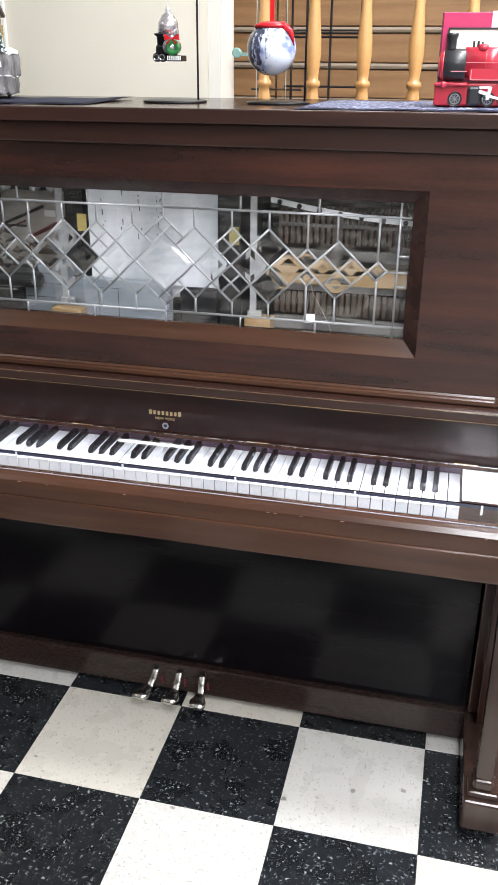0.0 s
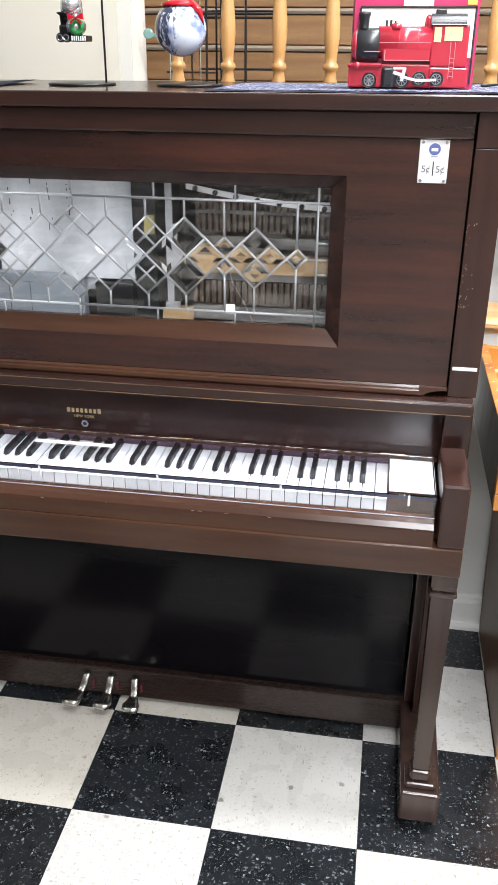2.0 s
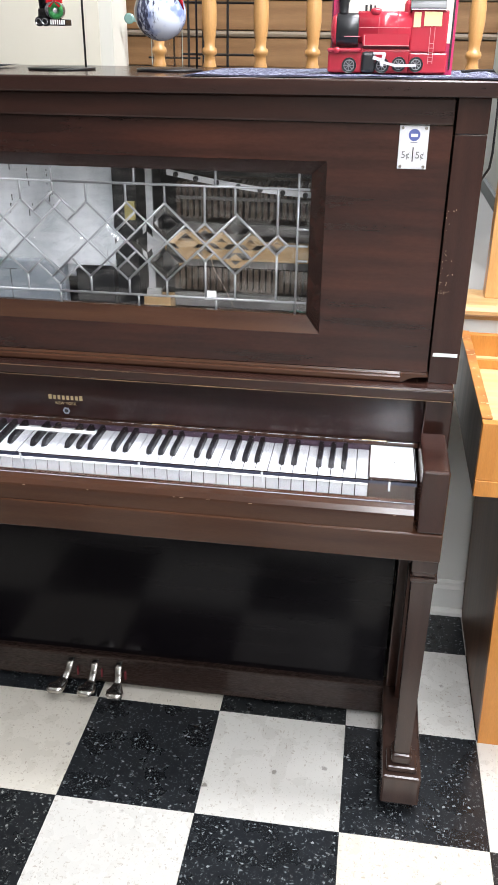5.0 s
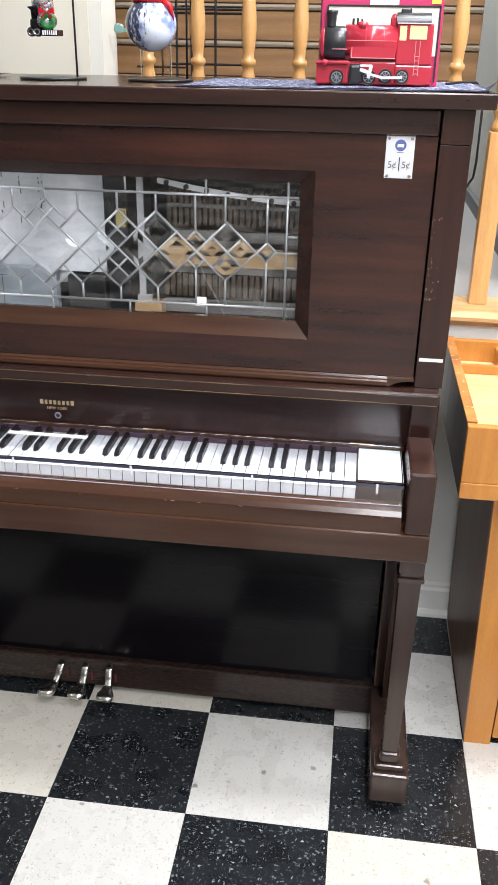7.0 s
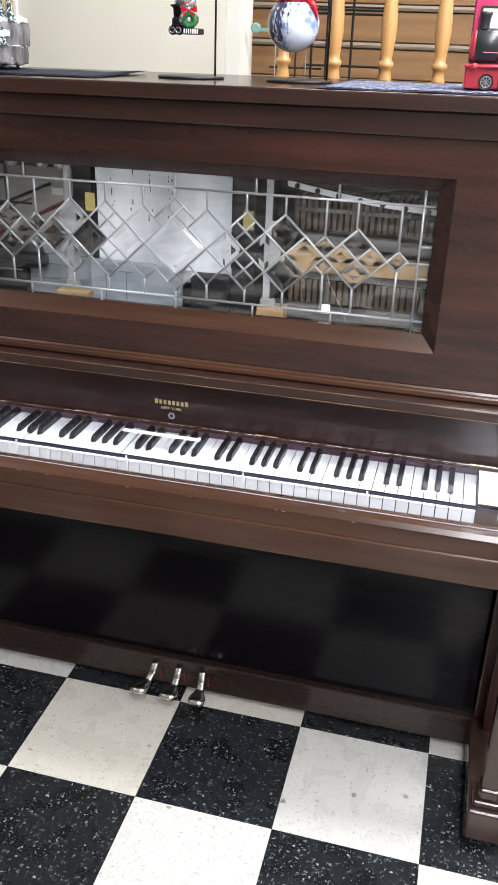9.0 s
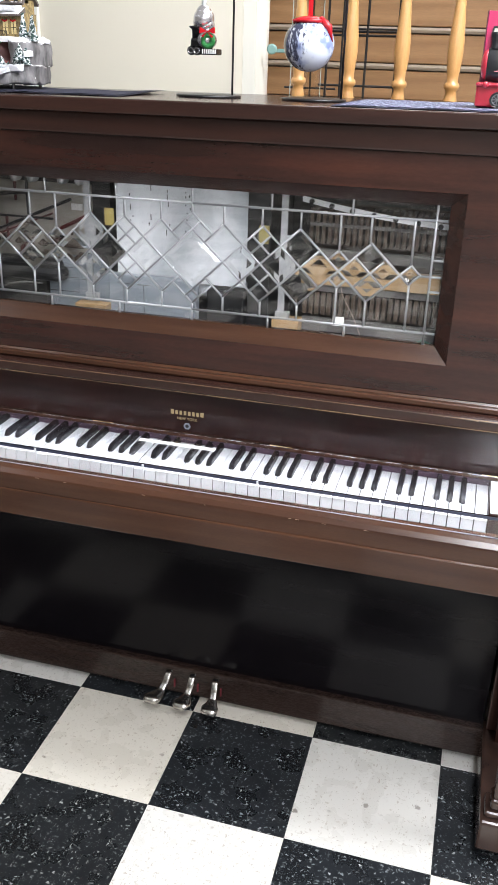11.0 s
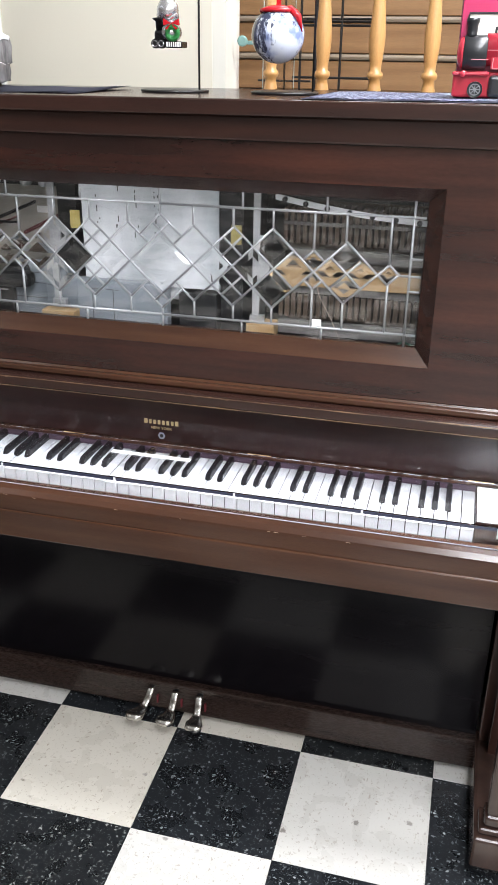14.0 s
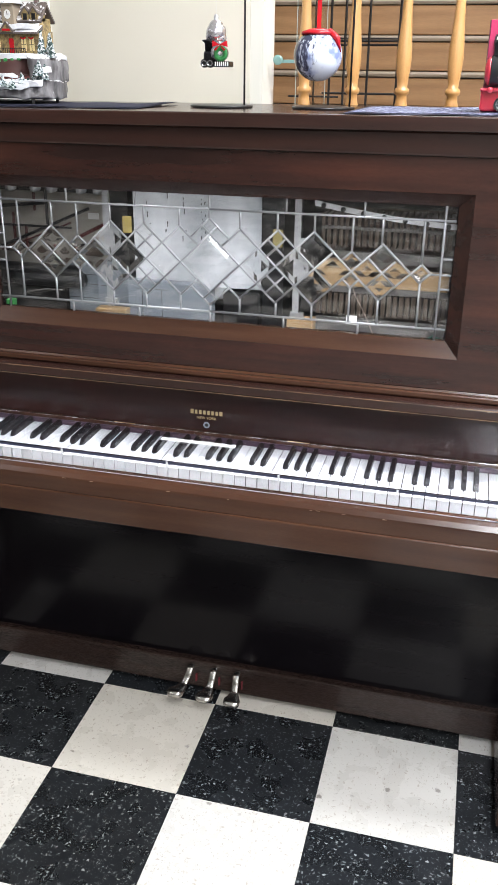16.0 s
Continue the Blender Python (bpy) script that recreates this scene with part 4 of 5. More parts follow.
part("funnel", lathe([(0.009, 1.523), (0.010, 1.538), (0.0155, 1.542), (0.015, 1.544)], -0.352, OY, 16), M_GLOSSBLACK, orn, "", True)
part("boiler", box(-0.362, -0.322, OY - 0.013, OY + 0.013, 1.503, 1.524, 0.005), M_GLOSSBLACK, orn)
part("boiler_front", lathe([(0.014, OY - 0.020), (0.015, OY - 0.014), (0.015, OY + 0.01)], -0.330, 1.520, 18, None, "y"), M_SILVER, orn, "", True)
part("wreath", tube([(-0.323 + 0.010 * math.cos(a), OY - 0.021, 1.519 + 0.010 * math.sin(a)) for a in [2 * math.pi * k / 20 for k in range(20)]], 0.0048, 8, None, True), M_GREEN, orn, "green wreath", True)
bm = bmesh.new()
for s in (-1, 1):
    prism_y([(-0.323, 1.5345), (-0.323 + s * 0.014, 1.542), (-0.323 + s * 0.015, 1.531)], OY - 0.028, OY - 0.022, bm)
    prism_y([(-0.323, 1.5345), (-0.323 + s * 0.008, 1.524), (-0.323 + s * 0.012, 1.526)], OY - 0.027, OY - 0.023, bm)
part("bow", bm, M_RED, orn, "red bow")
bm = box(-0.337, -0.305, OY - 0.022, OY + 0.012, 1.494, 1.505, 0.002)
part("cowcatcher", bm, M_GLOSSBLACK, orn)
bm = bmesh.new()
for k in range(7):
    box(-0.334 + 0.0042 * k, -0.3318 + 0.0042 * k, OY - 0.0235, OY - 0.0222, 1.496, 1.504, 0, 2, bm)
part("cowcatcher_bars", bm, M_WHITE, orn)
for x in (-0.358, -0.346):
    part("wheel", lathe([(0.0075, OY - 0.018), (0.0085, OY - 0.016), (0.0085, OY - 0.011)], x, 1.501, 16, None, "y"), M_GLOSSBLACK, orn)
    part("hub", tube([(x + 0.005 * math.cos(a), OY - 0.0185, 1.501 + 0.005 * math.sin(a)) for a in [2 * math.pi * k / 14 for k in range(14)]], 0.0008, 5, None, True), M_SILVER, orn)

# round ornament with a winter picture
M_WINTER = mat("winter_picture", (0.6, 0.65, 0.75), 0.18, 0, 0.4)
cloud = noise_node(M_WINTER, 26, (1, 1, 1), 3)
sky = ramp(M_WINTER, cloud, [(0.38, (0.20, 0.25, 0.45)), (0.48, (0.52, 0.58, 0.76)), (0.56, (0.68, 0.73, 0.82))])
twig = noise_node(M_WINTER, 95, (1, 1, 0.2), 6, 0.8)
side = noise_node(M_WINTER, 14, (1, 1, 0.5), 1)
tc_ = M_WINTER.node_tree.nodes.new("ShaderNodeTexCoord")
sp_ = M_WINTER.node_tree.nodes.new("ShaderNodeSeparateXYZ")
M_WINTER.node_tree.links.new(tc_.outputs["Object"], sp_.inputs[0])
wood_side = M_WINTER.node_tree.nodes.new("ShaderNodeMapRange")
wood_side.inputs[1].default_value, wood_side.inputs[2].default_value = -0.040, 0.018
wood_side.inputs[3].default_value, wood_side.inputs[4].default_value = -0.065, 0.050
M_WINTER.node_tree.links.new(sp_.outputs[0], wood_side.inputs[0])
sum_ = M_WINTER.node_tree.nodes.new("ShaderNodeMath")
M_WINTER.node_tree.links.new(mix(M_WINTER, twig, side, 0.3), sum_.inputs[0])
M_WINTER.node_tree.links.new(wood_side.outputs[0], sum_.inputs[1])
tmask = ramp(M_WINTER, sum_.outputs[0], [(0.472, (1, 1, 1)), (0.517, (0, 0, 0))])
paint(M_WINTER, mix(M_WINTER, sky, (0.045, 0.05, 0.09), tmask))
BX, BY, BZ, BR = -0.131, 0.45, 1.517, 0.0475
ballo = thing("ball_ornament", BX, BY, BZ - BR, "glossy round ornament with a blue winter picture and red ribbon", "ornament")
part("ball", lathe([(BR * math.sin(a * math.pi / 24) + 1e-4, BZ - BR * 0.98 * math.cos(a * math.pi / 24)) for a in range(25)], BX, BY, 40), M_WINTER, ballo, "", True)
bm = lathe([(0.030, BZ + 0.0385), (0.033, BZ + 0.036), (0.034, BZ + 0.0415), (0.018, BZ + 0.047), (0.002, BZ + 0.0485)], BX, BY, 24)
part("ribbon_bow", bm, M_RED, ballo, "red satin ribbon", True)
part("ribbon_loop", tube([(BX + 0.022, BY - 0.012, BZ + 0.043), (BX + 0.040, BY - 0.02, BZ + 0.030), (BX + 0.046, BY - 0.012, BZ + 0.006)], [0.006, 0.006, 0.001], 8), M_RED, ballo, "", True)
part("ribbon", box(BX - 0.004, BX + 0.004, BY - 0.001, BY + 0.001, BZ + 0.047, 1.655), M_RED, ballo)

# toy locomotive in its window box
M_CARD = mat("crimson_card", (0.47, 0.034, 0.115), 0.22, 0, 0.3)
M_CARD_SIDE = mat("dark_card", (0.09, 0.018, 0.028), 0.3)
M_CREAMCARD = mat("cream_card", (0.78, 0.74, 0.64), 0.5)
M_TOYRED = mat("toy_red", (0.44, 0.026, 0.046), 0.22, 0, 0.4)
M_TOYBLACK = mat("toy_black", (0.016, 0.017, 0.019), 0.30, 0, 0.15)
M_TRIMRED = mat("pale_red_line", (0.62, 0.22, 0.24), 0.4)
M_SPOKE = mat("grey_plastic_spoke", (0.20, 0.205, 0.21), 0.4)
M_TOYYEL = mat("toy_window_yellow", (0.80, 0.66, 0.34), 0.4)
M_PINK = mat("pale_pink_label", (0.80, 0.52, 0.62), 0.4)
BX0, BX1, FY0 = 0.181, 0.409, 0.43
toy = thing("toy_train_box", 0.295, 0.48, LZ + 0.0036, "crimson window box holding a red and black toy locomotive", "toy box")


def tx(v):
    return BX0 + (v - 60) / 3 * 0.00101


def tz(v):
    return LZ + 0.004 + (455 - v) / 3 * 0.00103


def tbox(a, b2, top, low, y0, y1, bevel=0.0, bm=None):
    return box(tx(a), tx(b2), y0, y1, tz(low), tz(top), bevel, 2, bm)


ZT = LZ + 0.168
part("carton", box(BX0 + 0.002, BX1 - 0.0005, FY0 + 0.012, FY0 + 0.085, LZ + 0.0036, ZT, 0.001), [M_CARD], toy)
part("carton_side", box(BX0, BX0 + 0.0018, FY0 + 0.004, FY0 + 0.085, LZ + 0.0036, ZT - 0.001), M_CARD_SIDE, toy)
part("window_card", tbox(105, 715, 62, 300, FY0 + 0.0105, FY0 + 0.0117), M_CREAMCARD, toy)
bm = tbox(100, 720, 52, 62, FY0 + 0.009, FY0 + 0.0118)
tbox(712, 722, 52, 430, FY0 + 0.009, FY0 + 0.0118, 0, bm)
tbox(96, 106, 62, 110, FY0 + 0.009, FY0 + 0.0118, 0, bm)
part("window_border", bm, M_TOYBLACK, toy)
part("pink_label", tbox(330, 490, -30, 52, FY0 + 0.0108, FY0 + 0.0117), M_PINK, toy)
part("price_sticker", tbox(668, 718, 14, 44, FY0 + 0.0106, FY0 + 0.0117), mat("yellow_sticker", (0.75, 0.55, 0.08), 0.5), toy)
# locomotive
bm = lathe([(0.0265, tx(205)), (0.0265, tx(495))], 0, 0, 32)
bmesh.ops.rotate(bm, verts=bm.verts, cent=(0, 0, 0), matrix=Matrix.Rotation(math.pi / 2, 3, "Y"))
bmesh.ops.scale(bm, verts=bm.verts, vec=(1, 0.5, 1))
bmesh.ops.translate(bm, verts=bm.verts, vec=(0, FY0 + 0.002, tz(226)))
part("boiler", bm, M_TOYRED, toy, "", True)
bm = tbox(235, 490, 240, 318, FY0 - 0.010, FY0 + 0.008, 0.002)
part("running_board", bm, M_TOYRED, toy)
for a in (318, 418):
    bm = lathe([(0.0272, tx(a)), (0.0272, tx(a + 5))], 0, 0, 32)
    bmesh.ops.rotate(bm, verts=bm.verts, cent=(0, 0, 0), matrix=Matrix.Rotation(math.pi / 2, 3, "Y"))
    bmesh.ops.scale(bm, verts=bm.verts, vec=(1, 0.5, 1))
    bmesh.ops.translate(bm, verts=bm.verts, vec=(0, FY0 + 0.002, tz(226)))
    part("boiler_band", bm, M_TOYRED, toy)
bm = tbox(215, 490, 226, 229, FY0 - 0.0116, FY0 + 0.002)
tbox(245, 490, 312, 316, FY0 - 0.0108, FY0, 0, bm)
tbox(245, 249, 264, 314, FY0 - 0.0108, FY0, 0, bm)
tbox(135, 222, 270, 274, FY0 - 0.0165, FY0 - 0.006, 0, bm)
part("pin_stripes", bm, M_TRIMRED, toy)
for nm, prof, m_s in (("smokebox", [(0.0270, tx(92)), (0.0285, tx(97)), (0.0285, tx(206)), (0.0272, tx(212))], M_TOYBLACK), ("smokebox_door", [(0.001, tx(58)), (0.012, tx(60)), (0.0215, tx(70)), (0.0255, tx(82)), (0.0262, tx(93))], M_TOYRED)):
    bm = lathe(prof, 0, 0, 32)
    bmesh.ops.rotate(bm, verts=bm.verts, cent=(0, 0, 0), matrix=Matrix.Rotation(math.pi / 2, 3, "Y"))
    bmesh.ops.scale(bm, verts=bm.verts, vec=(1, 0.6, 1))
    bmesh.ops.translate(bm, verts=bm.verts, vec=(0, FY0 + 0.001, tz(240)))
    part(nm, bm, m_s, toy, "black smokebox" if nm == "smokebox" else "", True)
part("funnel", lathe([(0.0095, tz(165)), (0.0085, tz(155)), (0.0090, tz(110)), (0.0112, tz(95)), (0.0112, tz(82)), (0.008, tz(80))], tx(126), FY0 + 0.001, 20), M_TOYBLACK, toy, "", True)
part("dome", lathe([(0.011, tz(165)), (0.010, tz(140)), (0.006, tz(134)), (0.001, tz(132))], tx(300), FY0 + 0.002, 18), M_TOYRED, toy, "", True)
part("whistle", tbox(240, 252, 120, 158, FY0, FY0 + 0.004, 0, tbox(264, 276, 118, 158, FY0, FY0 + 0.004, 0, tbox(288, 298, 122, 140, FY0, FY0 + 0.004))), M_TOYBLACK, toy)
part("cab", tbox(492, 690, 140, 345, FY0 - 0.008, FY0 + 0.010, 0.003), M_TOYRED, toy)
part("cab_front", tbox(452, 494, 92, 210, FY0 - 0.004, FY0 + 0.010, 0.008), M_TOYRED, toy)
part("cab_roof", prism_x([(FY0 - 0.011, tz(142)), (FY0 - 0.0106, tz(128)), (FY0 - 0.0094, tz(115)), (FY0 - 0.0070, tz(102)), (FY0 - 0.0030, tz(92)), (FY0 + 0.003, tz(87)), (FY0 + 0.010, tz(86)), (FY0 + 0.010, tz(142))], tx(484), tx(672)), M_TOYBLACK, toy)
part("roof_vent", tbox(505, 562, 66, 96, FY0 - 0.003, FY0 + 0.008, 0.002), M_TOYBLACK, toy)
part("roof_edge", tbox(490, 674, 137, 142, FY0 - 0.0118, FY0 - 0.009), M_PINK, toy)
part("cab_window", tbox(505, 543, 152, 224, FY0 - 0.0092, FY0 - 0.0076, 0.0004), M_TOYYEL, toy)
part("cab_window", tbox(560, 654, 150, 218, FY0 - 0.0092, FY0 - 0.0076, 0.0004), M_TOYYEL, toy)
part("cab_skirt", tbox(492, 700, 346, 448, FY0 - 0.007, FY0 + 0.010, 0.003), M_TOYRED, toy)
bm = tbox(596, 599, 225, 400, FY0 - 0.009, FY0 - 0.0078)
tbox(620, 623, 225, 400, FY0 - 0.009, FY0 - 0.0078, 0, bm)
for k in range(5):
    tbox(599, 620, 300 + 22 * k, 303 + 22 * k, FY0 - 0.009, FY0 - 0.0078, 0, bm)
part("ladder", bm, M_TRIMRED, toy)
part("chassis", tbox(50, 640, 330, 452, FY0 - 0.004, FY0 + 0.010, 0.004), M_TOYRED, toy)
part("buffer_beam", tbox(44, 235, 328, 350, FY0 - 0.012, FY0 + 0.008, 0.004), M_TOYRED, toy)
part("buffer", lathe([(0.005, FY0 - 0.018), (0.006, FY0 - 0.015), (0.004, FY0 - 0.011)], tx(100), tz(340), 14, None, "y"), M_TOYRED, toy, "", True)
part("cylinder", tbox(236, 312, 345, 450, FY0 - 0.018, FY0 + 0.004, 0.006), M_TOYBLACK, toy)


def wheel(cx, cy, r):
    c = part("wheel", lathe([(r * 0.72, FY0 - 0.010), (r, FY0 - 0.012), (r, FY0 - 0.004)], tx(cx), tz(cy), 24, None, "y"), M_TOYBLACK, toy, "black toy wheel with grey spokes")
    bm = tube([(tx(cx) + r * 0.68 * math.cos(a), FY0 - 0.012, tz(cy) + r * 0.68 * math.sin(a)) for a in [2 * math.pi * k / 20 for k in range(20)]], 0.0009, 6, None, True)
    for k in range(4):
        a = math.pi * k / 4
        d = Vector((math.cos(a), 0, math.sin(a))) * r * 0.66
        p = Vector((tx(cx), FY0 - 0.012, tz(cy)))
        tube([p - d, p + d], 0.0008, 5, bm)
    part("spokes", bm, M_SPOKE, c)


for cx, cy, r in ((170, 414, 0.0135), (350, 412, 0.0135), (442, 405, 0.0130), (535, 405, 0.0130)):
    wheel(cx, cy, r)
bm = strip(tx(300), tz(372), tx(345), tz(385), FY0 - 0.0185, FY0 - 0.015, 0.006)
strip(tx(340), tz(392), tx(430), tz(412), FY0 - 0.0185, FY0 - 0.015, 0.0045, bm)
strip(tx(430), tz(412), tx(535), tz(408), FY0 - 0.0185, FY0 - 0.015, 0.0045, bm)
strip(tx(300), tz(352), tx(365), tz(352), FY0 - 0.0187, FY0 - 0.015, 0.004, bm)
strip(tx(362), tz(350), tx(348), tz(415), FY0 - 0.0195, FY0 - 0.0165, 0.006, bm)
part("coupling_rod", bm, mat("pale_grey_plastic", (0.62, 0.62, 0.64), 0.35), toy, "pale grey rods")
toy.location, toy.scale = (0.292, 0.385, lid_top(0.292) + 0.0034), (0.905, 0.905, 0.905)
cord = alone("power_cord", tube([(0.42, 0.45, 1.4285), (0.45, 0.52, 1.4275), (0.485, 0.55, 1.4272), (0.500, 0.552, 1.412), (0.503, 0.552, 1.37), (0.504, 0.552, 1.28), (0.502, 0.555, 1.25), (0.485, 0.57, 1.215), (0.470, 0.60, 1.18), (0.464, 0.66, 1.08), (0.462, 0.73, 0.90), (0.462, 0.74, 0.30), (0.462, 0.74, 0.004)], 0.0026, 8), M_BLACK, "black power cord hanging beside the piano", "cord", smooth=True)
part("hinge_knob", lathe([(0.010, 0.49), (0.012, 0.495), (0.012, 0.51), (0.006, 0.515)], XC + 0.765, 1.13, 14, None, "y"), M_BLACK, piano)

# snowy village
M_ROCK = mat("grey_resin_rock", (0.186, 0.180, 0.186), 0.5)
paint(M_ROCK, ramp(M_ROCK, noise_node(M_ROCK, 40, (1, 1, 0.4), 4), [(0.35, (0.074, 0.071, 0.074)), (0.6, (0.236, 0.229, 0.236))]))
bump(M_ROCK, noise_node(M_ROCK, 60, (1, 1, 0.5), 4), 0.8, 0.004)
def snowed(m, cut):
    n, l, p = nodes_of(m)
    base = p.inputs["Base Color"].links[0].from_socket if p.inputs["Base Color"].links else None
    geo, sep = n.new("ShaderNodeNewGeometry"), n.new("ShaderNodeSeparateXYZ")
    l.new(geo.outputs["Normal"], sep.inputs[0])
    add = n.new("ShaderNodeMath")
    l.new(sep.outputs[2], add.inputs[0])
    l.new(noise_node(m, 90, (1, 1, 1), 3), add.inputs[1])
    half = n.new("ShaderNodeMath")
    half.operation = "MULTIPLY"
    l.new(add.outputs[0], half.inputs[0])
    half.inputs[1].default_value = 0.5
    mask = ramp(m, half.outputs[0], [(cut, (0, 0, 0)), (cut + 0.04, (1, 1, 1))])
    paint(m, mix(m, base or tuple(p.inputs["Base Color"].default_value)[:3], (0.80, 0.81, 0.83), mask))


M_SNOW = mat("resin_snow", (0.72, 0.73, 0.76), 0.6)
bump(M_SNOW, noise_node(M_SNOW, 160, (1, 1, 1), 3), 0.6, 0.003)
M_BRICK = mat("brown_resin", (0.07, 0.028, 0.025), 0.5)
M_OCHRE = mat("ochre_resin", (0.30, 0.22, 0.10), 0.5)
paint(M_OCHRE, ramp(M_OCHRE, noise_node(M_OCHRE, 120, (1, 1, 1), 3), [(0.35, (0.13, 0.095, 0.05)), (0.6, (0.38, 0.28, 0.12))]))
M_ROOF = mat("grey_brown_roof", (0.13, 0.105, 0.095), 0.55)
M_TREE = mat("frosted_tree", (0.04, 0.085, 0.075), 0.7)
paint(M_TREE, ramp(M_TREE, noise_node(M_TREE, 190, (1, 1, 1), 2), [(0.46, (0.025, 0.06, 0.055)), (0.56, (0.62, 0.66, 0.68))]))
for m_s, cut in ((M_ROCK, 0.46), (M_ROOF, 0.61), (M_BRICK, 0.66)):
    snowed(m_s, cut)
VY = 0.43
vil = thing("snow_village", -0.79, VY, LZ + 0.003, "miniature snow-covered village with clock tower on a grey rock", "christmas village")
rnd = random.Random(7)


def lump(x0, x1, y0, y1, z0, z1, cuts, amp, seed):
    bm = box(x0, x1, y0, y1, z0, z1)
    bmesh.ops.subdivide_edges(bm, edges=list(bm.edges), cuts=cuts, use_grid_fill=True)
    mid = Vector(((x0 + x1) / 2, (y0 + y1) / 2, (z0 + z1) / 2))
    half = Vector(((x1 - x0) / 2, (y1 - y0) / 2, (z1 - z0) / 2))
    for v in bm.verts:
        q = Vector([(v.co[k] - mid[k]) / half[k] for k in range(3)])
        r = max(1.0, (abs(q.x) ** 3.2 + abs(q.y) ** 3.2) ** (1 / 3.2))
        v.co.x, v.co.y = mid.x + half.x * q.x / r, mid.y + half.y * q.y / r
        d = noise.noise_vector(v.co * 45 + Vector((seed, 0, 0)))
        v.co += Vector((d.x, d.y, d.z)) * amp
    return bm


for x in (-0.90, -0.70):
    for y in (VY - 0.06, VY + 0.06):
        part("peg", lathe([(0.004, LZ + 0.0026), (0.004, LZ + 0.016)], x, y, 8), M_BLACK, vil)
part("rock", lump(-0.918, -0.664, VY - 0.078, VY + 0.10, LZ + 0.014, LZ + 0.047, 9, 0.007, 1), M_ROCK, vil, "grey rock base", True)
part("back_rock", lump(-0.728, -0.666, VY - 0.045, VY + 0.09, LZ + 0.045, LZ + 0.094, 7, 0.006, 2), M_ROCK, vil, "", True)
part("back_rock", lump(-0.92, -0.872, VY - 0.045, VY + 0.09, LZ + 0.045, LZ + 0.094, 7, 0.006, 12), M_ROCK, vil, "", True)
part("rink_wall", lathe([(0.090, LZ + 0.05), (0.088, LZ + 0.062), (0.080, LZ + 0.066), (0.078, LZ + 0.090)], -0.80, VY + 0.035, 36), M_BRICK, vil, "brown arcade wall", True)
part("terrace", lathe([(0.100, LZ + 0.046), (0.100, LZ + 0.056)], -0.80, VY + 0.034, 36), mat("dull_red_terrace", (0.20, 0.05, 0.045), 0.5), vil, "", True)
for x0, x1, y0, y1, z0, z1, sd in ((-0.915, -0.668, VY - 0.0745, VY - 0.05, LZ + 0.038, LZ + 0.049, 3), (-0.694, -0.664, VY - 0.055, VY - 0.02, LZ + 0.066, LZ + 0.075, 4), (-0.916, -0.666, VY - 0.03, VY + 0.095, LZ + 0.089, LZ + 0.099, 5), (-0.86, -0.74, VY - 0.066, VY - 0.050, LZ + 0.055, LZ + 0.060, 6), (-0.79, -0.70, VY - 0.084, VY - 0.066, LZ + 0.032, LZ + 0.042, 32), (-0.90, -0.82, VY - 0.083, VY - 0.066, LZ + 0.036, LZ + 0.045, 33)):
    part("snow", lump(x0, x1, y0, y1, z0, z1, 7, 0.006, sd), M_SNOW, vil, "white snow", True)
gz = LZ + 0.098
house = part("station_house", box(-0.862, -0.708, VY + 0.005, VY + 0.075, gz, gz + 0.047), M_OCHRE, vil, "ochre station house")
part("upper_storey", box(-0.850, -0.712, VY + 0.02, VY + 0.075, gz + 0.047, gz + 0.072), M_OCHRE, house)
part("roof", prism_x([(VY + 0.010, gz + 0.066), (VY + 0.016, gz + 0.062), (VY + 0.048, gz + 0.096), (VY + 0.082, gz + 0.062), (VY + 0.085, gz + 0.066), (VY + 0.048, gz + 0.103)], -0.858, -0.704), M_ROOF, house, "grey-brown shingle roof")
part("awning", prism_x([(VY - 0.008, gz + 0.040), (VY - 0.008, gz + 0.044), (VY + 0.025, gz + 0.058), (VY + 0.025, gz + 0.048)], -0.866, -0.706), M_ROOF, house)
part("roof_snow", lump(-0.862, -0.706, VY - 0.006, VY + 0.022, gz + 0.050, gz + 0.060, 6, 0.005, 8), M_SNOW, house, "", True)
for x in (-0.745, -0.722):
    part("dormer", prism_y([(x - 0.010, gz + 0.066), (x + 0.010, gz + 0.066), (x + 0.010, gz + 0.080), (x, gz + 0.090), (x - 0.010, gz + 0.080)], VY + 0.012, VY + 0.05), M_OCHRE, house)
    part("dormer_roof", strip(x - 0.013, gz + 0.079, x, gz + 0.093, VY + 0.010, VY + 0.05, 0.003, strip(x, gz + 0.093, x + 0.013, gz + 0.079, VY + 0.010, VY + 0.05, 0.003)), M_ROOF, house)
    part("dormer_window", box(x - 0.005, x + 0.005, VY + 0.0105, VY + 0.0118, gz + 0.068, gz + 0.080), M_BLACK, house)
part("chimney", box(-0.738, -0.728, VY + 0.045, VY + 0.056, gz + 0.08, gz + 0.118, 0.001), M_ROOF, house)
part("chimney_cap", box(-0.741, -0.725, VY + 0.042, VY + 0.059, gz + 0.1185, gz + 0.122, 0.001), M_BLACK, house)
tower = part("clock_tower", box(-0.803, -0.770, VY + 0.0, VY + 0.035, gz + 0.046, gz + 0.100, 0.001), mat("tower_resin", (0.33, 0.27, 0.20), 0.5), vil, "clock tower with white dial")
part("tower_roof", lathe([(0.030, gz + 0.100), (0.024, gz + 0.104), (0.012, gz + 0.118), (0.009, gz + 0.130), (0.010, gz + 0.132), (0.002, gz + 0.150)], -0.7865, VY + 0.0175, 4), M_ROOF, tower)
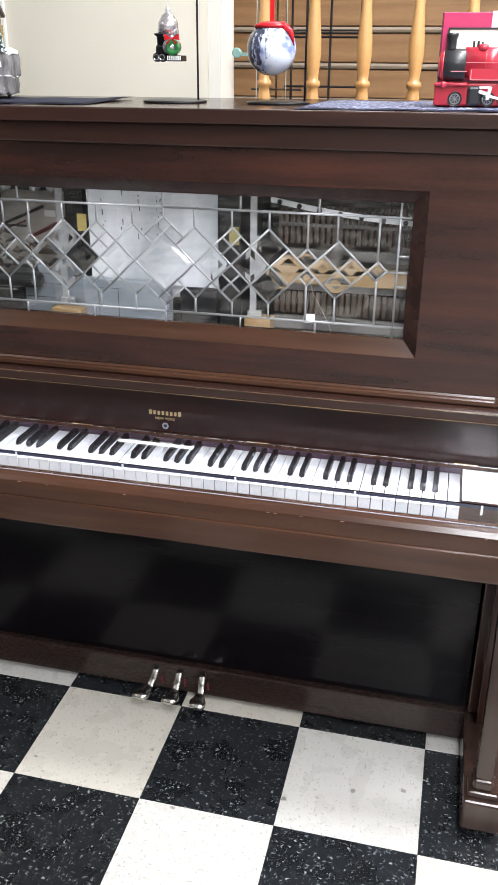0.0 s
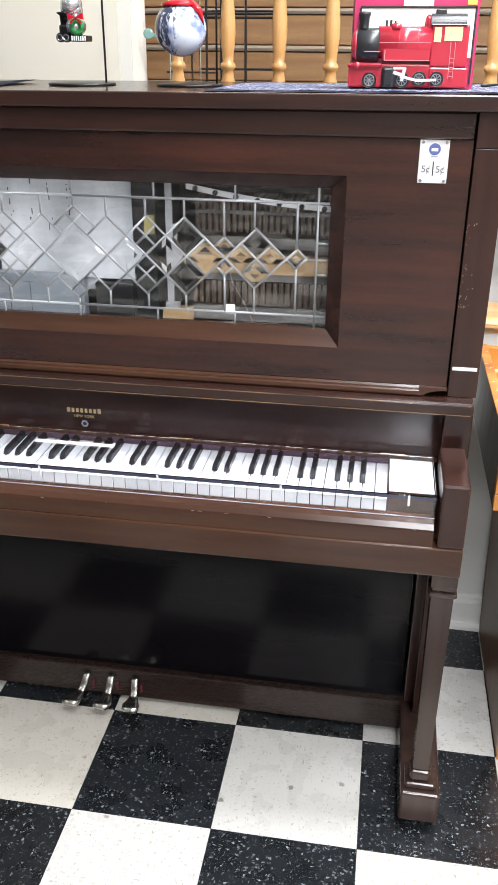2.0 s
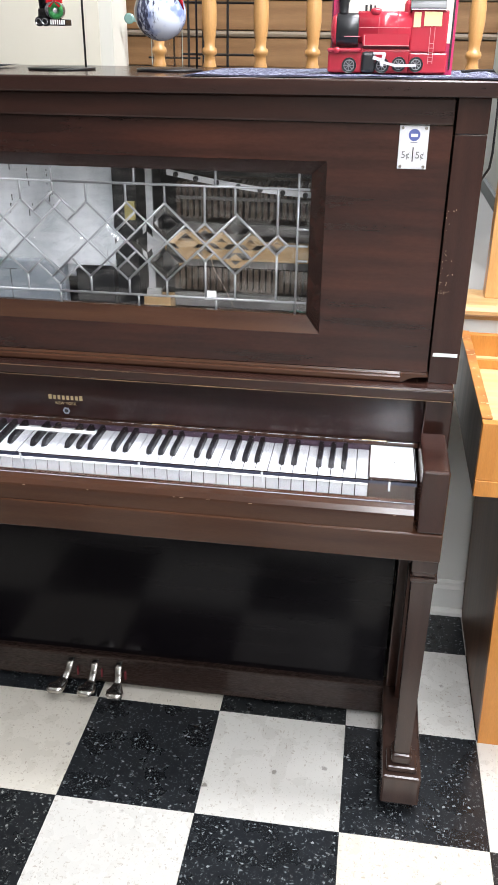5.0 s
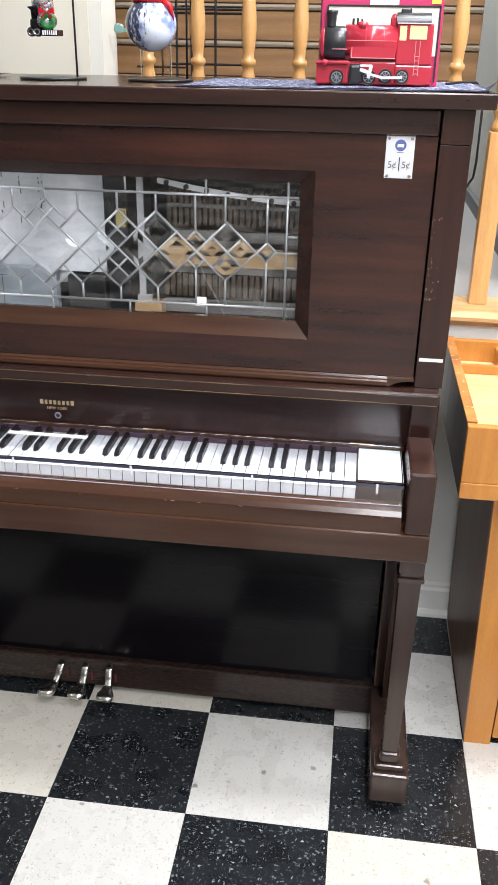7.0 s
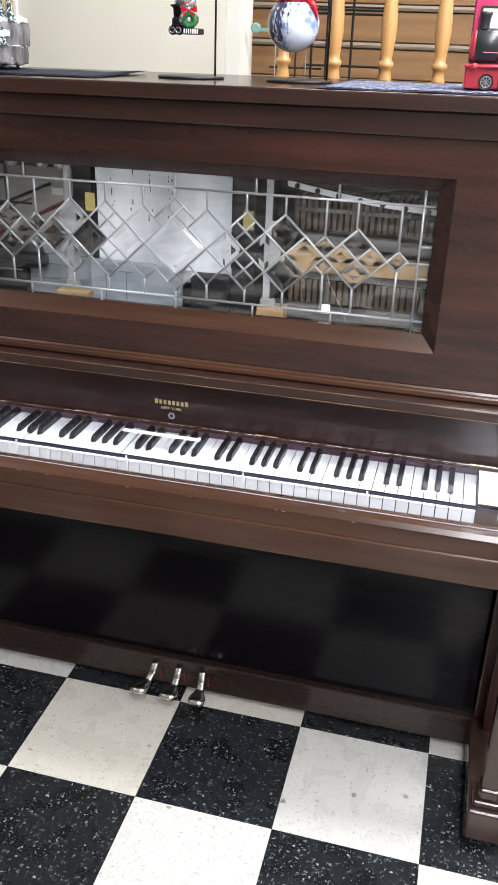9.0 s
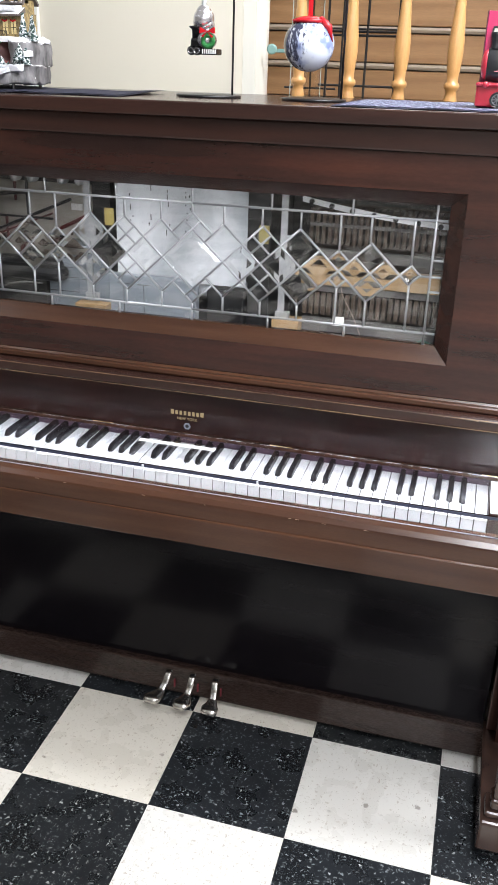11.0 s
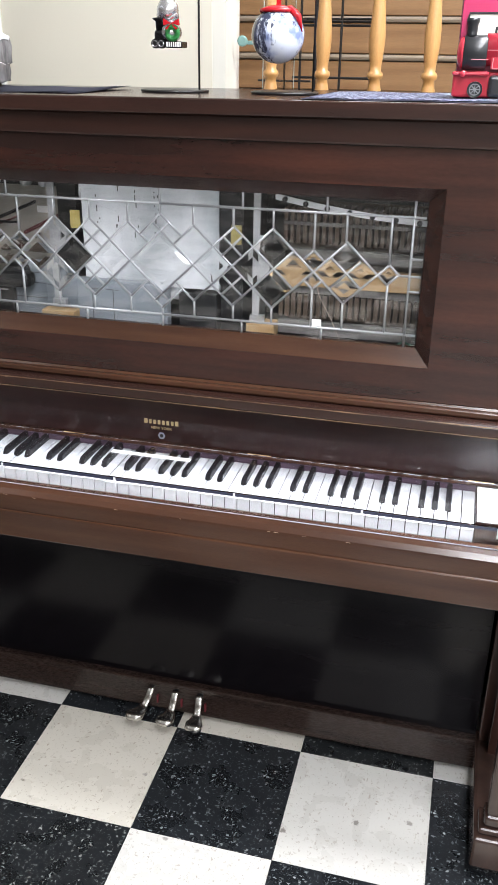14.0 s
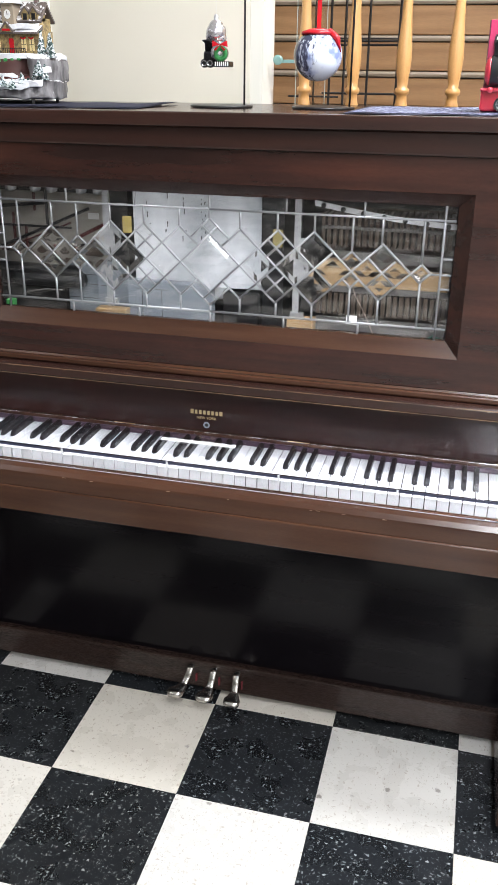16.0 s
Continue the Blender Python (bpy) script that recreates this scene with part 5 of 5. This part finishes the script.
part("tower_snow", lathe([(0.031, gz + 0.0985), (0.024, gz + 0.1045), (0.020, gz + 0.104)], -0.7865, VY + 0.0175, 12), M_SNOW, tower)
part("dial", lathe([(0.0088, VY - 0.0015), (0.0088, VY - 0.0002)], -0.7865, gz + 0.078, 20, None, "y"), M_WHITE, tower)
part("dial_hands", box(-0.7870, -0.7860, VY - 0.0022, VY - 0.0016, gz + 0.077, gz + 0.084, 0, 2, box(-0.7868, -0.782, VY - 0.0022, VY - 0.0016, gz + 0.0775, gz + 0.0785)), M_BLACK, tower)
part("porch_gable", prism_y([(-0.803, gz + 0.044), (-0.770, gz + 0.044), (-0.7865, gz + 0.060)], VY - 0.012, VY + 0.004), M_OCHRE, house)
part("porch_trim", strip(-0.806, gz + 0.043, -0.7865, gz + 0.063, VY - 0.014, VY + 0.004, 0.003, strip(-0.7865, gz + 0.063, -0.767, gz + 0.043, VY - 0.014, VY + 0.004, 0.003)), M_ROOF, house)
part("red_banner", box(-0.797, -0.776, VY - 0.0135, VY - 0.0122, gz + 0.046, gz + 0.050), M_RED, house)
part("red_door", box(-0.790, -0.778, VY + 0.0025, VY + 0.0045, gz, gz + 0.032), M_RED, house)
for x in (-0.845, -0.822, -0.750, -0.728):
    part("window", box(x - 0.0065, x + 0.0065, VY + 0.0035, VY + 0.0048, gz + 0.008, gz + 0.032), M_TOYYEL, house)
    part("window_bars", box(x - 0.0006, x + 0.0006, VY + 0.0028, VY + 0.0034, gz + 0.008, gz + 0.032, 0, 2, box(x - 0.0065, x + 0.0065, VY + 0.0028, VY + 0.0034, gz + 0.0195, gz + 0.0205)), M_BLACK, house)
    part("garland", tube([(x - 0.007, VY + 0.002, gz + 0.034), (x, VY + 0.001, gz + 0.031), (x + 0.007, VY + 0.002, gz + 0.034)], 0.0016, 6), M_RED, house)
bm = box(-0.866, -0.735, VY - 0.017, VY - 0.0155, gz + 0.012, gz + 0.0135)
for k in range(27):
    box(-0.866 + 0.005 * k, -0.8648 + 0.005 * k, VY - 0.0168, VY - 0.0157, gz - 0.002, gz + 0.012, 0, 2, bm)
part("railing", bm, M_BLACK, vil)


def tiny_tree(x, y, z, h, r):
    prof = []
    for k in range(5):
        a = k / 5
        prof += [(r * (1 - a) * 1.0 + 0.0006, z + h * a), (r * (1 - a) * 0.62 + 0.0005, z + h * (a + 0.17))]
    bm = lathe(prof, x, y, 14)
    for v in bm.verts:
        d = noise.noise_vector(v.co * 220)
        v.co += Vector((d.x, d.y, d.z)) * 0.0028
    part("fir_tree", bm, M_TREE, vil, "frosted fir tree")


for x, y, z, h, r in ((-0.700, VY + 0.0, gz - 0.002, 0.050, 0.0135), (-0.682, VY + 0.01, gz - 0.002, 0.046, 0.0130), (-0.690, VY - 0.055, LZ + 0.048, 0.032, 0.0120), (-0.674, VY - 0.04, LZ + 0.050, 0.030, 0.0110), (-0.724, VY - 0.064, LZ + 0.042, 0.024, 0.0115), (-0.795, VY - 0.066, LZ + 0.044, 0.026, 0.0120), (-0.708, VY - 0.062, LZ + 0.040, 0.014, 0.010), (-0.880, VY - 0.02, gz - 0.002, 0.04, 0.010), (-0.86, VY - 0.062, LZ + 0.044, 0.024, 0.009), (-0.765, VY - 0.082, LZ + 0.036, 0.022, 0.013), (-0.738, VY - 0.086, LZ + 0.032, 0.020, 0.014), (-0.676, VY - 0.062, LZ + 0.058, 0.030, 0.012), (-0.830, VY - 0.080, LZ + 0.044, 0.022, 0.012), (-0.668, VY - 0.01, gz - 0.004, 0.038, 0.012)):
    tiny_tree(x, y, z, h, r)
bm = bmesh.new()
for k in range(9):
    x = -0.862 + 0.015 * k
    lathe([(0.0045, LZ + 0.0855 + 0.002 * math.sin(k)), (0.005, LZ + 0.088), (0.003, LZ + 0.091)], x, VY - 0.061 + 0.02 * abs(k - 4) / 4, 8, bm)
part("garland", bm, M_GREEN, vil)
lampp = part("lamp_post", tube([(-0.872, VY - 0.03, gz - 0.03), (-0.872, VY - 0.03, gz + 0.045)], 0.0012, 6), M_BLACK, vil)
part("lantern", lathe([(0.003, gz + 0.045), (0.005, gz + 0.049), (0.0045, gz + 0.056), (0.001, gz + 0.060)], -0.872, VY - 0.03, 10), M_TOYYEL, lampp)

vil.scale, vil.location.x, vil.location.z = (0.83, 0.92, 0.985), -0.786, vil.location.z + 0.0012

# ---- landing behind the rail ----
RY = 0.875


def turned(x, y, name, label, cat, grp=""):
    root = thing(name, x, y, LAND, label, cat, grp)
    part("square_base", box(x - 0.0175, x + 0.0175, y - 0.0175, y + 0.0175, LAND, 1.315, 0.002), M_PINE, root)
    prof = [(0.013, 1.315), (0.017, 1.325), (0.017, 1.335), (0.012, 1.345), (0.015, 1.38), (0.0165, 1.412), (0.0135, 1.425), (0.0122, 1.438), (0.0165, 1.4415), (0.0178, 1.447), (0.0165, 1.4525), (0.0122, 1.456),
            (0.0130, 1.468), (0.0158, 1.49), (0.0178, 1.515), (0.0172, 1.54), (0.0145, 1.575), (0.0118, 1.61), (0.0102, 1.66), (0.0115, 1.70), (0.015, 1.71), (0.012, 1.72), (0.013, 1.83)]
    part("turning", lathe(prof, x, y, 24), M_PINE, root, "", True)
    return root


b0 = turned(-0.2405, RY, "baluster", "turned honey pine baluster", "baluster", "balusters of the landing rail")
for k in range(1, 7):
    copy_thing(b0, pose(-0.2405 + 0.1192 * k, RY, LAND))
newel = thing("newel_post", 0.588, RY, LAND, "square honey pine newel post with turned top", "newel post")
part("square_base", box(0.566, 0.610, RY - 0.022, RY + 0.022, LAND, 1.312, 0.002), M_PINE, newel)
part("turning", lathe([(0.018, 1.3125), (0.021, 1.322), (0.016, 1.332), (0.0145, 1.345), (0.019, 1.352), (0.0205, 1.362), (0.0185, 1.372), (0.015, 1.38), (0.0145, 1.39), (0.019, 1.40), (0.0205, 1.425), (0.018, 1.45), (0.014, 1.50), (0.013, 1.56), (0.018, 1.58), (0.013, 1.6), (0.016, 1.83)], 0.588, RY, 28), M_PINE, newel, "", True)
rail = alone("handrail", prism_x([(RY - 0.03, 1.831), (RY - 0.032, 1.86), (RY - 0.018, 1.88), (RY + 0.018, 1.88), (RY + 0.032, 1.86), (RY + 0.03, 1.831)], -0.277, 3.9), M_PINE_X, "honey pine handrail on the balusters", "handrail")

# slatted display wall
M_SLAT = wood("brown_slat_wood", (0.20, 0.105, 0.042), (0.34, 0.19, 0.085), ALONG, 0.5, 0, 34, 0.15)
M_INSERT = mat("grey_insert", (0.25, 0.20, 0.145), 0.6)
SY, PITCH = 1.58, 0.1016
slat = alone("slat_wall", box(-2.0, 0.60, SY + 0.02, SY + 0.035, LAND - 0.006, 2.7), mat("slat_back", (0.05, 0.035, 0.02), 0.8), "brown wood slat wall with grey inserts", "wall panel", "structure")
sl = link("slat", box(-2.0, 0.60, SY, SY + 0.0195, 0.0, PITCH - 0.0215, 0.002, 1), M_SLAT)
ins = link("slat_insert", prism_x([(SY + 0.019, 0.0), (SY - 0.004, 0.003), (SY - 0.007, 0.010), (SY - 0.004, 0.017), (SY + 0.019, 0.020)], -2.0, 0.60), M_INSERT)
for k in range(17):
    z = 1.3795 - 5 * PITCH + 0.013 + PITCH * k
    for first_ob, nm, dz in ((sl, "slat", 0.0), (ins, "slat_insert", PITCH - 0.0205)):
        ob = first_ob if k == 0 else new(nm, first_ob.data)
        ob.parent, ob.location = slat, Vector((0, 0, z + dz)) - ORIGIN[slat]

# wire display rack
rack = thing("wire_rack", -0.13, 1.10, LAND - 0.006, "black wire display rack on the landing", "display rack")
for x in (-0.214, -0.176, -0.114, -0.037):
    part("upright", tube([(x, 1.08, LAND - 0.006), (x, 1.08, 1.85)], 0.0032, 8), M_BLACK, rack)
for z in (1.22, 1.436, 1.553, 1.562, 1.75):
    part("cross_bar", tube([(-0.232, 1.08, z), (-0.030, 1.08, z)], 0.003, 8), M_BLACK, rack)
part("shelf_wire", tube([(-0.225, 1.08, 1.565), (-0.225, 1.20, 1.572), (-0.04, 1.20, 1.572), (-0.03, 1.08, 1.565)], 0.0025, 8), M_BLACK, rack)
for z in (1.436, 1.553):
    part("hook", tube([(-0.030, 1.08, z), (-0.018, 1.06, z + 0.002), (-0.014, 1.05, z + 0.014), (-0.022, 1.05, z + 0.016)], 0.002, 6), M_STEEL, rack)
for x in (-0.30, -0.27):
    part("upright", tube([(x, 1.16, LAND - 0.006), (x, 1.16, 1.85)], 0.0026, 8), M_BLACK, rack)
part("cross_bar", tube([(-0.34, 1.16, 1.425), (-0.2, 1.16, 1.425)], 0.0026, 8), M_BLACK, rack)
# glass panel with its clamp
gp = thing("glass_panel", -0.245, 0.955, LAND - 0.006, "clear glass panel held by a glass clamp", "glass panel")
sheet = part("sheet", box(-0.277, -0.205, 0.953, 0.957, LAND - 0.006, 1.80, 0.0005), M_GLASS, gp)
sheet.visible_shadow = False
M_GREENGLASS = mat("green_glass_edge", (0.20, 0.34, 0.31), 0.15)
for x in (-0.279, -0.2035):
    part("edge", box(x, x + 0.0012, 0.9528, 0.9572, LAND - 0.006, 1.80), mat("pale_glass_edge", (0.42, 0.50, 0.47), 0.2), gp)
part("clamp_disc", lathe([(0.008, 0.846), (0.0115, 0.848), (0.0115, 0.853), (0.008, 0.855)], -0.302, 1.513, 20, None, "y"), M_GREENGLASS, gp, "pale green glass disc")
part("clamp_arm", box(-0.300, -0.262, 0.853, 0.860, 1.506, 1.514, 0.001, 2, box(-0.270, -0.2665, 0.857, 0.953, 1.508, 1.512)), M_GREENGLASS, gp)

# side wall of the landing and its dark strip
alone("wall_landing_right", box(0.735, 0.84, 1.02, 4, LAND - 0.006, CEIL), M_GREY_WALL, "pale grey wall of the landing", "wall", "structure")
alone("strip_at_wall", box(0.717, 0.7345, 1.02, 4, LAND - 0.0055, LAND + 0.045, 0.002), M_STRIPE, "dark grey strip at the wall's foot", "trim", "structure")
shelf = thing("booklet_rack", 0.665, 1.06, LAND - 0.006, "wire rack with red and blue boxed goods", "display rack")
for x in (0.672, 0.712):
    part("upright", tube([(x, 1.05, LAND - 0.006), (x, 1.05, 1.34)], 0.0022, 8), M_BLACK, shelf)
for z in (1.06, 1.12, 1.21):
    part("cross_bar", tube([(0.668, 1.05, z), (0.716, 1.05, z)], 0.002, 8), M_STEEL, shelf)
part("carton", box(0.675, 0.716, 1.055, 1.085, 1.215, 1.30, 0.001), mat("dark_red_carton", (0.13, 0.015, 0.02), 0.4), shelf, "dark red carton")
part("carton", box(0.675, 0.716, 1.055, 1.085, 1.065, 1.20, 0.001), mat("blue_carton", (0.10, 0.18, 0.40), 0.4), shelf, "blue carton")

# ---- counter with its open tray ----
M_LIGHTWOOD = wood("pale_maple_inside", (0.62, 0.42, 0.19), (0.74, 0.55, 0.30), ALONG, 0.45, 0, 30)
counter = thing("counter", 1.0, 0.55, 0, "orange oak counter cabinet with brown side", "counter")
part("side", prism_y([(0.612, 0.0), (0.630, 0.0), (0.630, 0.70), (0.593, 0.70)], 0.318, 0.785), M_ORANGE_DARK, counter, "dark brown side panel")
part("plinth", box(0.632, 1.38, 0.34, 0.785, 0.0, 0.055), M_BLACK, counter)
part("stile", prism_y([(0.612, 0.0), (0.672, 0.0), (0.672, 0.70), (0.592, 0.70)], 0.297, 0.3175), M_ORANGE, counter)
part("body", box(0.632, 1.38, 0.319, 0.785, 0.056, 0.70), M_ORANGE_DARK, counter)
for x0, x1 in ((0.675, 1.02), (1.023, 1.38)):
    d = part("door", box(x0, x1, 0.298, 0.318, 0.02, 0.69, 0.002), M_ORANGE, counter)
part("knob", lathe([(0.005, 0.268), (0.013, 0.272), (0.013, 0.280), (0.006, 0.286), (0.006, 0.2965)], 0.648, 0.47, 16, None, "y"), M_PINE, counter, "turned wood knob", True)
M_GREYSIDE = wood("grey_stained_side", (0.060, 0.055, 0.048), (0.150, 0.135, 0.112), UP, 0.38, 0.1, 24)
M_WORN = wood("worn_orange_edge", (0.34, 0.11, 0.022), (0.66, 0.30, 0.08), (6, 6, 6), 0.4, 0.1, 50)
paint(M_WORN, mix(M_WORN, nodes_of(M_WORN)[2].inputs["Base Color"].links[0].from_socket, (0.72, 0.55, 0.36), ramp(M_WORN, noise_node(M_WORN, 46, (1, 1, 1), 4, 0.7), [(0.60, (0, 0, 0)), (0.64, (1, 1, 1))])))
tray = thing("open_tray", 0.95, 0.475, 0.7005, "open orange oak tray with pale inside on the counter", "tray")
X0, X1, Y0, Y1, Z0, Z1 = 0.507, 1.40, 0.205, 0.742, 0.7005, 0.852
part("front_board", box(X0, X1, Y0, Y0 + 0.019, Z0 + 0.0345, Z1, 0.0015), M_ORANGE, tray)
part("front_strip", box(X0, X1, Y0 - 0.001, Y0 + 0.019, Z0, Z0 + 0.034, 0.0015), M_ORANGE, tray)
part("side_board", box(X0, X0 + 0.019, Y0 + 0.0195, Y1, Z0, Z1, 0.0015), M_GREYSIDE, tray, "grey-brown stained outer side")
part("side_edge", box(X0 - 0.0005, X0 + 0.0195, Y0 + 0.0195, Y1, Z1 + 0.0002, Z1 + 0.003, 0.001), M_WORN, tray, "worn and chipped orange rim")
part("back_board", box(X0 + 0.0195, X1, Y1 - 0.019, Y1, Z0, Z1, 0.0015), M_ORANGE, tray)
part("right_board", box(X1 - 0.019, X1, Y0 + 0.0195, Y1 - 0.0195, Z0, Z1, 0.0015), M_ORANGE, tray)
part("bottom_board", box(X0 + 0.0195, X1 - 0.0195, Y0 + 0.0195, Y1 - 0.0195, Z0 + 0.09, Z0 + 0.10), M_LIGHTWOOD, tray, "pale bottom board")
part("divider", box(0.625, 0.637, Y1 - 0.11, Y1 - 0.0195, Z0 + 0.1005, Z1 - 0.012, 0.001), M_ORANGE, tray)
part("step_board", box(X0 + 0.0195, X1 - 0.0195, Y1 - 0.11, Y1 - 0.098, Z0 + 0.1005, Z1 - 0.03, 0.001), M_ORANGE, tray)
for fx, fy, fl, fd, fw in FIXTURES:
    lt = thing("ceiling_light", fx, fy, CEIL - 0.07, "white ceiling light trough", "ceiling light", "ceiling lights")
    part("housing", box(fx - fl / 2 - 0.05, fx + fl / 2 + 0.05, fy - fd / 2 - 0.05, fy + fd / 2 + 0.05, CEIL - 0.07, CEIL - 0.0005, 0.01), M_WHITE, lt)

# ---- floor tiles ----
TS = 0.3048
tw = link("floor_tile", box(0.0003, TS - 0.0003, 0.0003, TS - 0.0003, -0.0035, 0.0, 0.0005, 1), M_TILE_W)
tb_me = tw.data.copy()
tb_me.materials.clear()
tb_me.materials.append(M_TILE_B)
used = False
for ix in range(-8, 6):
    for iy in range(-7, 3):
        white = (ix + iy) % 2 == 0
        if white and not used:
            ob, used = tw, True
        else:
            ob = new("floor_tile", tw.data if white else tb_me)
        ob.parent = slab
        ob.location = Vector((ix * TS, iy * TS, 0)) - ORIGIN[slab]
for white, m_t in ((True, M_TILE_W), (False, M_TILE_B)):
    bm = bmesh.new()
    for ix in range(-16, 13):
        for iy in range(-29, 3):
            if (ix + iy) % 2 == (0 if white else 1) and not (-8 <= ix < 6 and -7 <= iy < 3):
                bm.faces.new([bm.verts.new((ix * TS + a * TS, iy * TS + b * TS, 0)) for a, b in ((0, 0), (1, 0), (1, 1), (0, 1))])
    tagged(part("outer_tiles", bm, m_t, slab), kind="stuff")
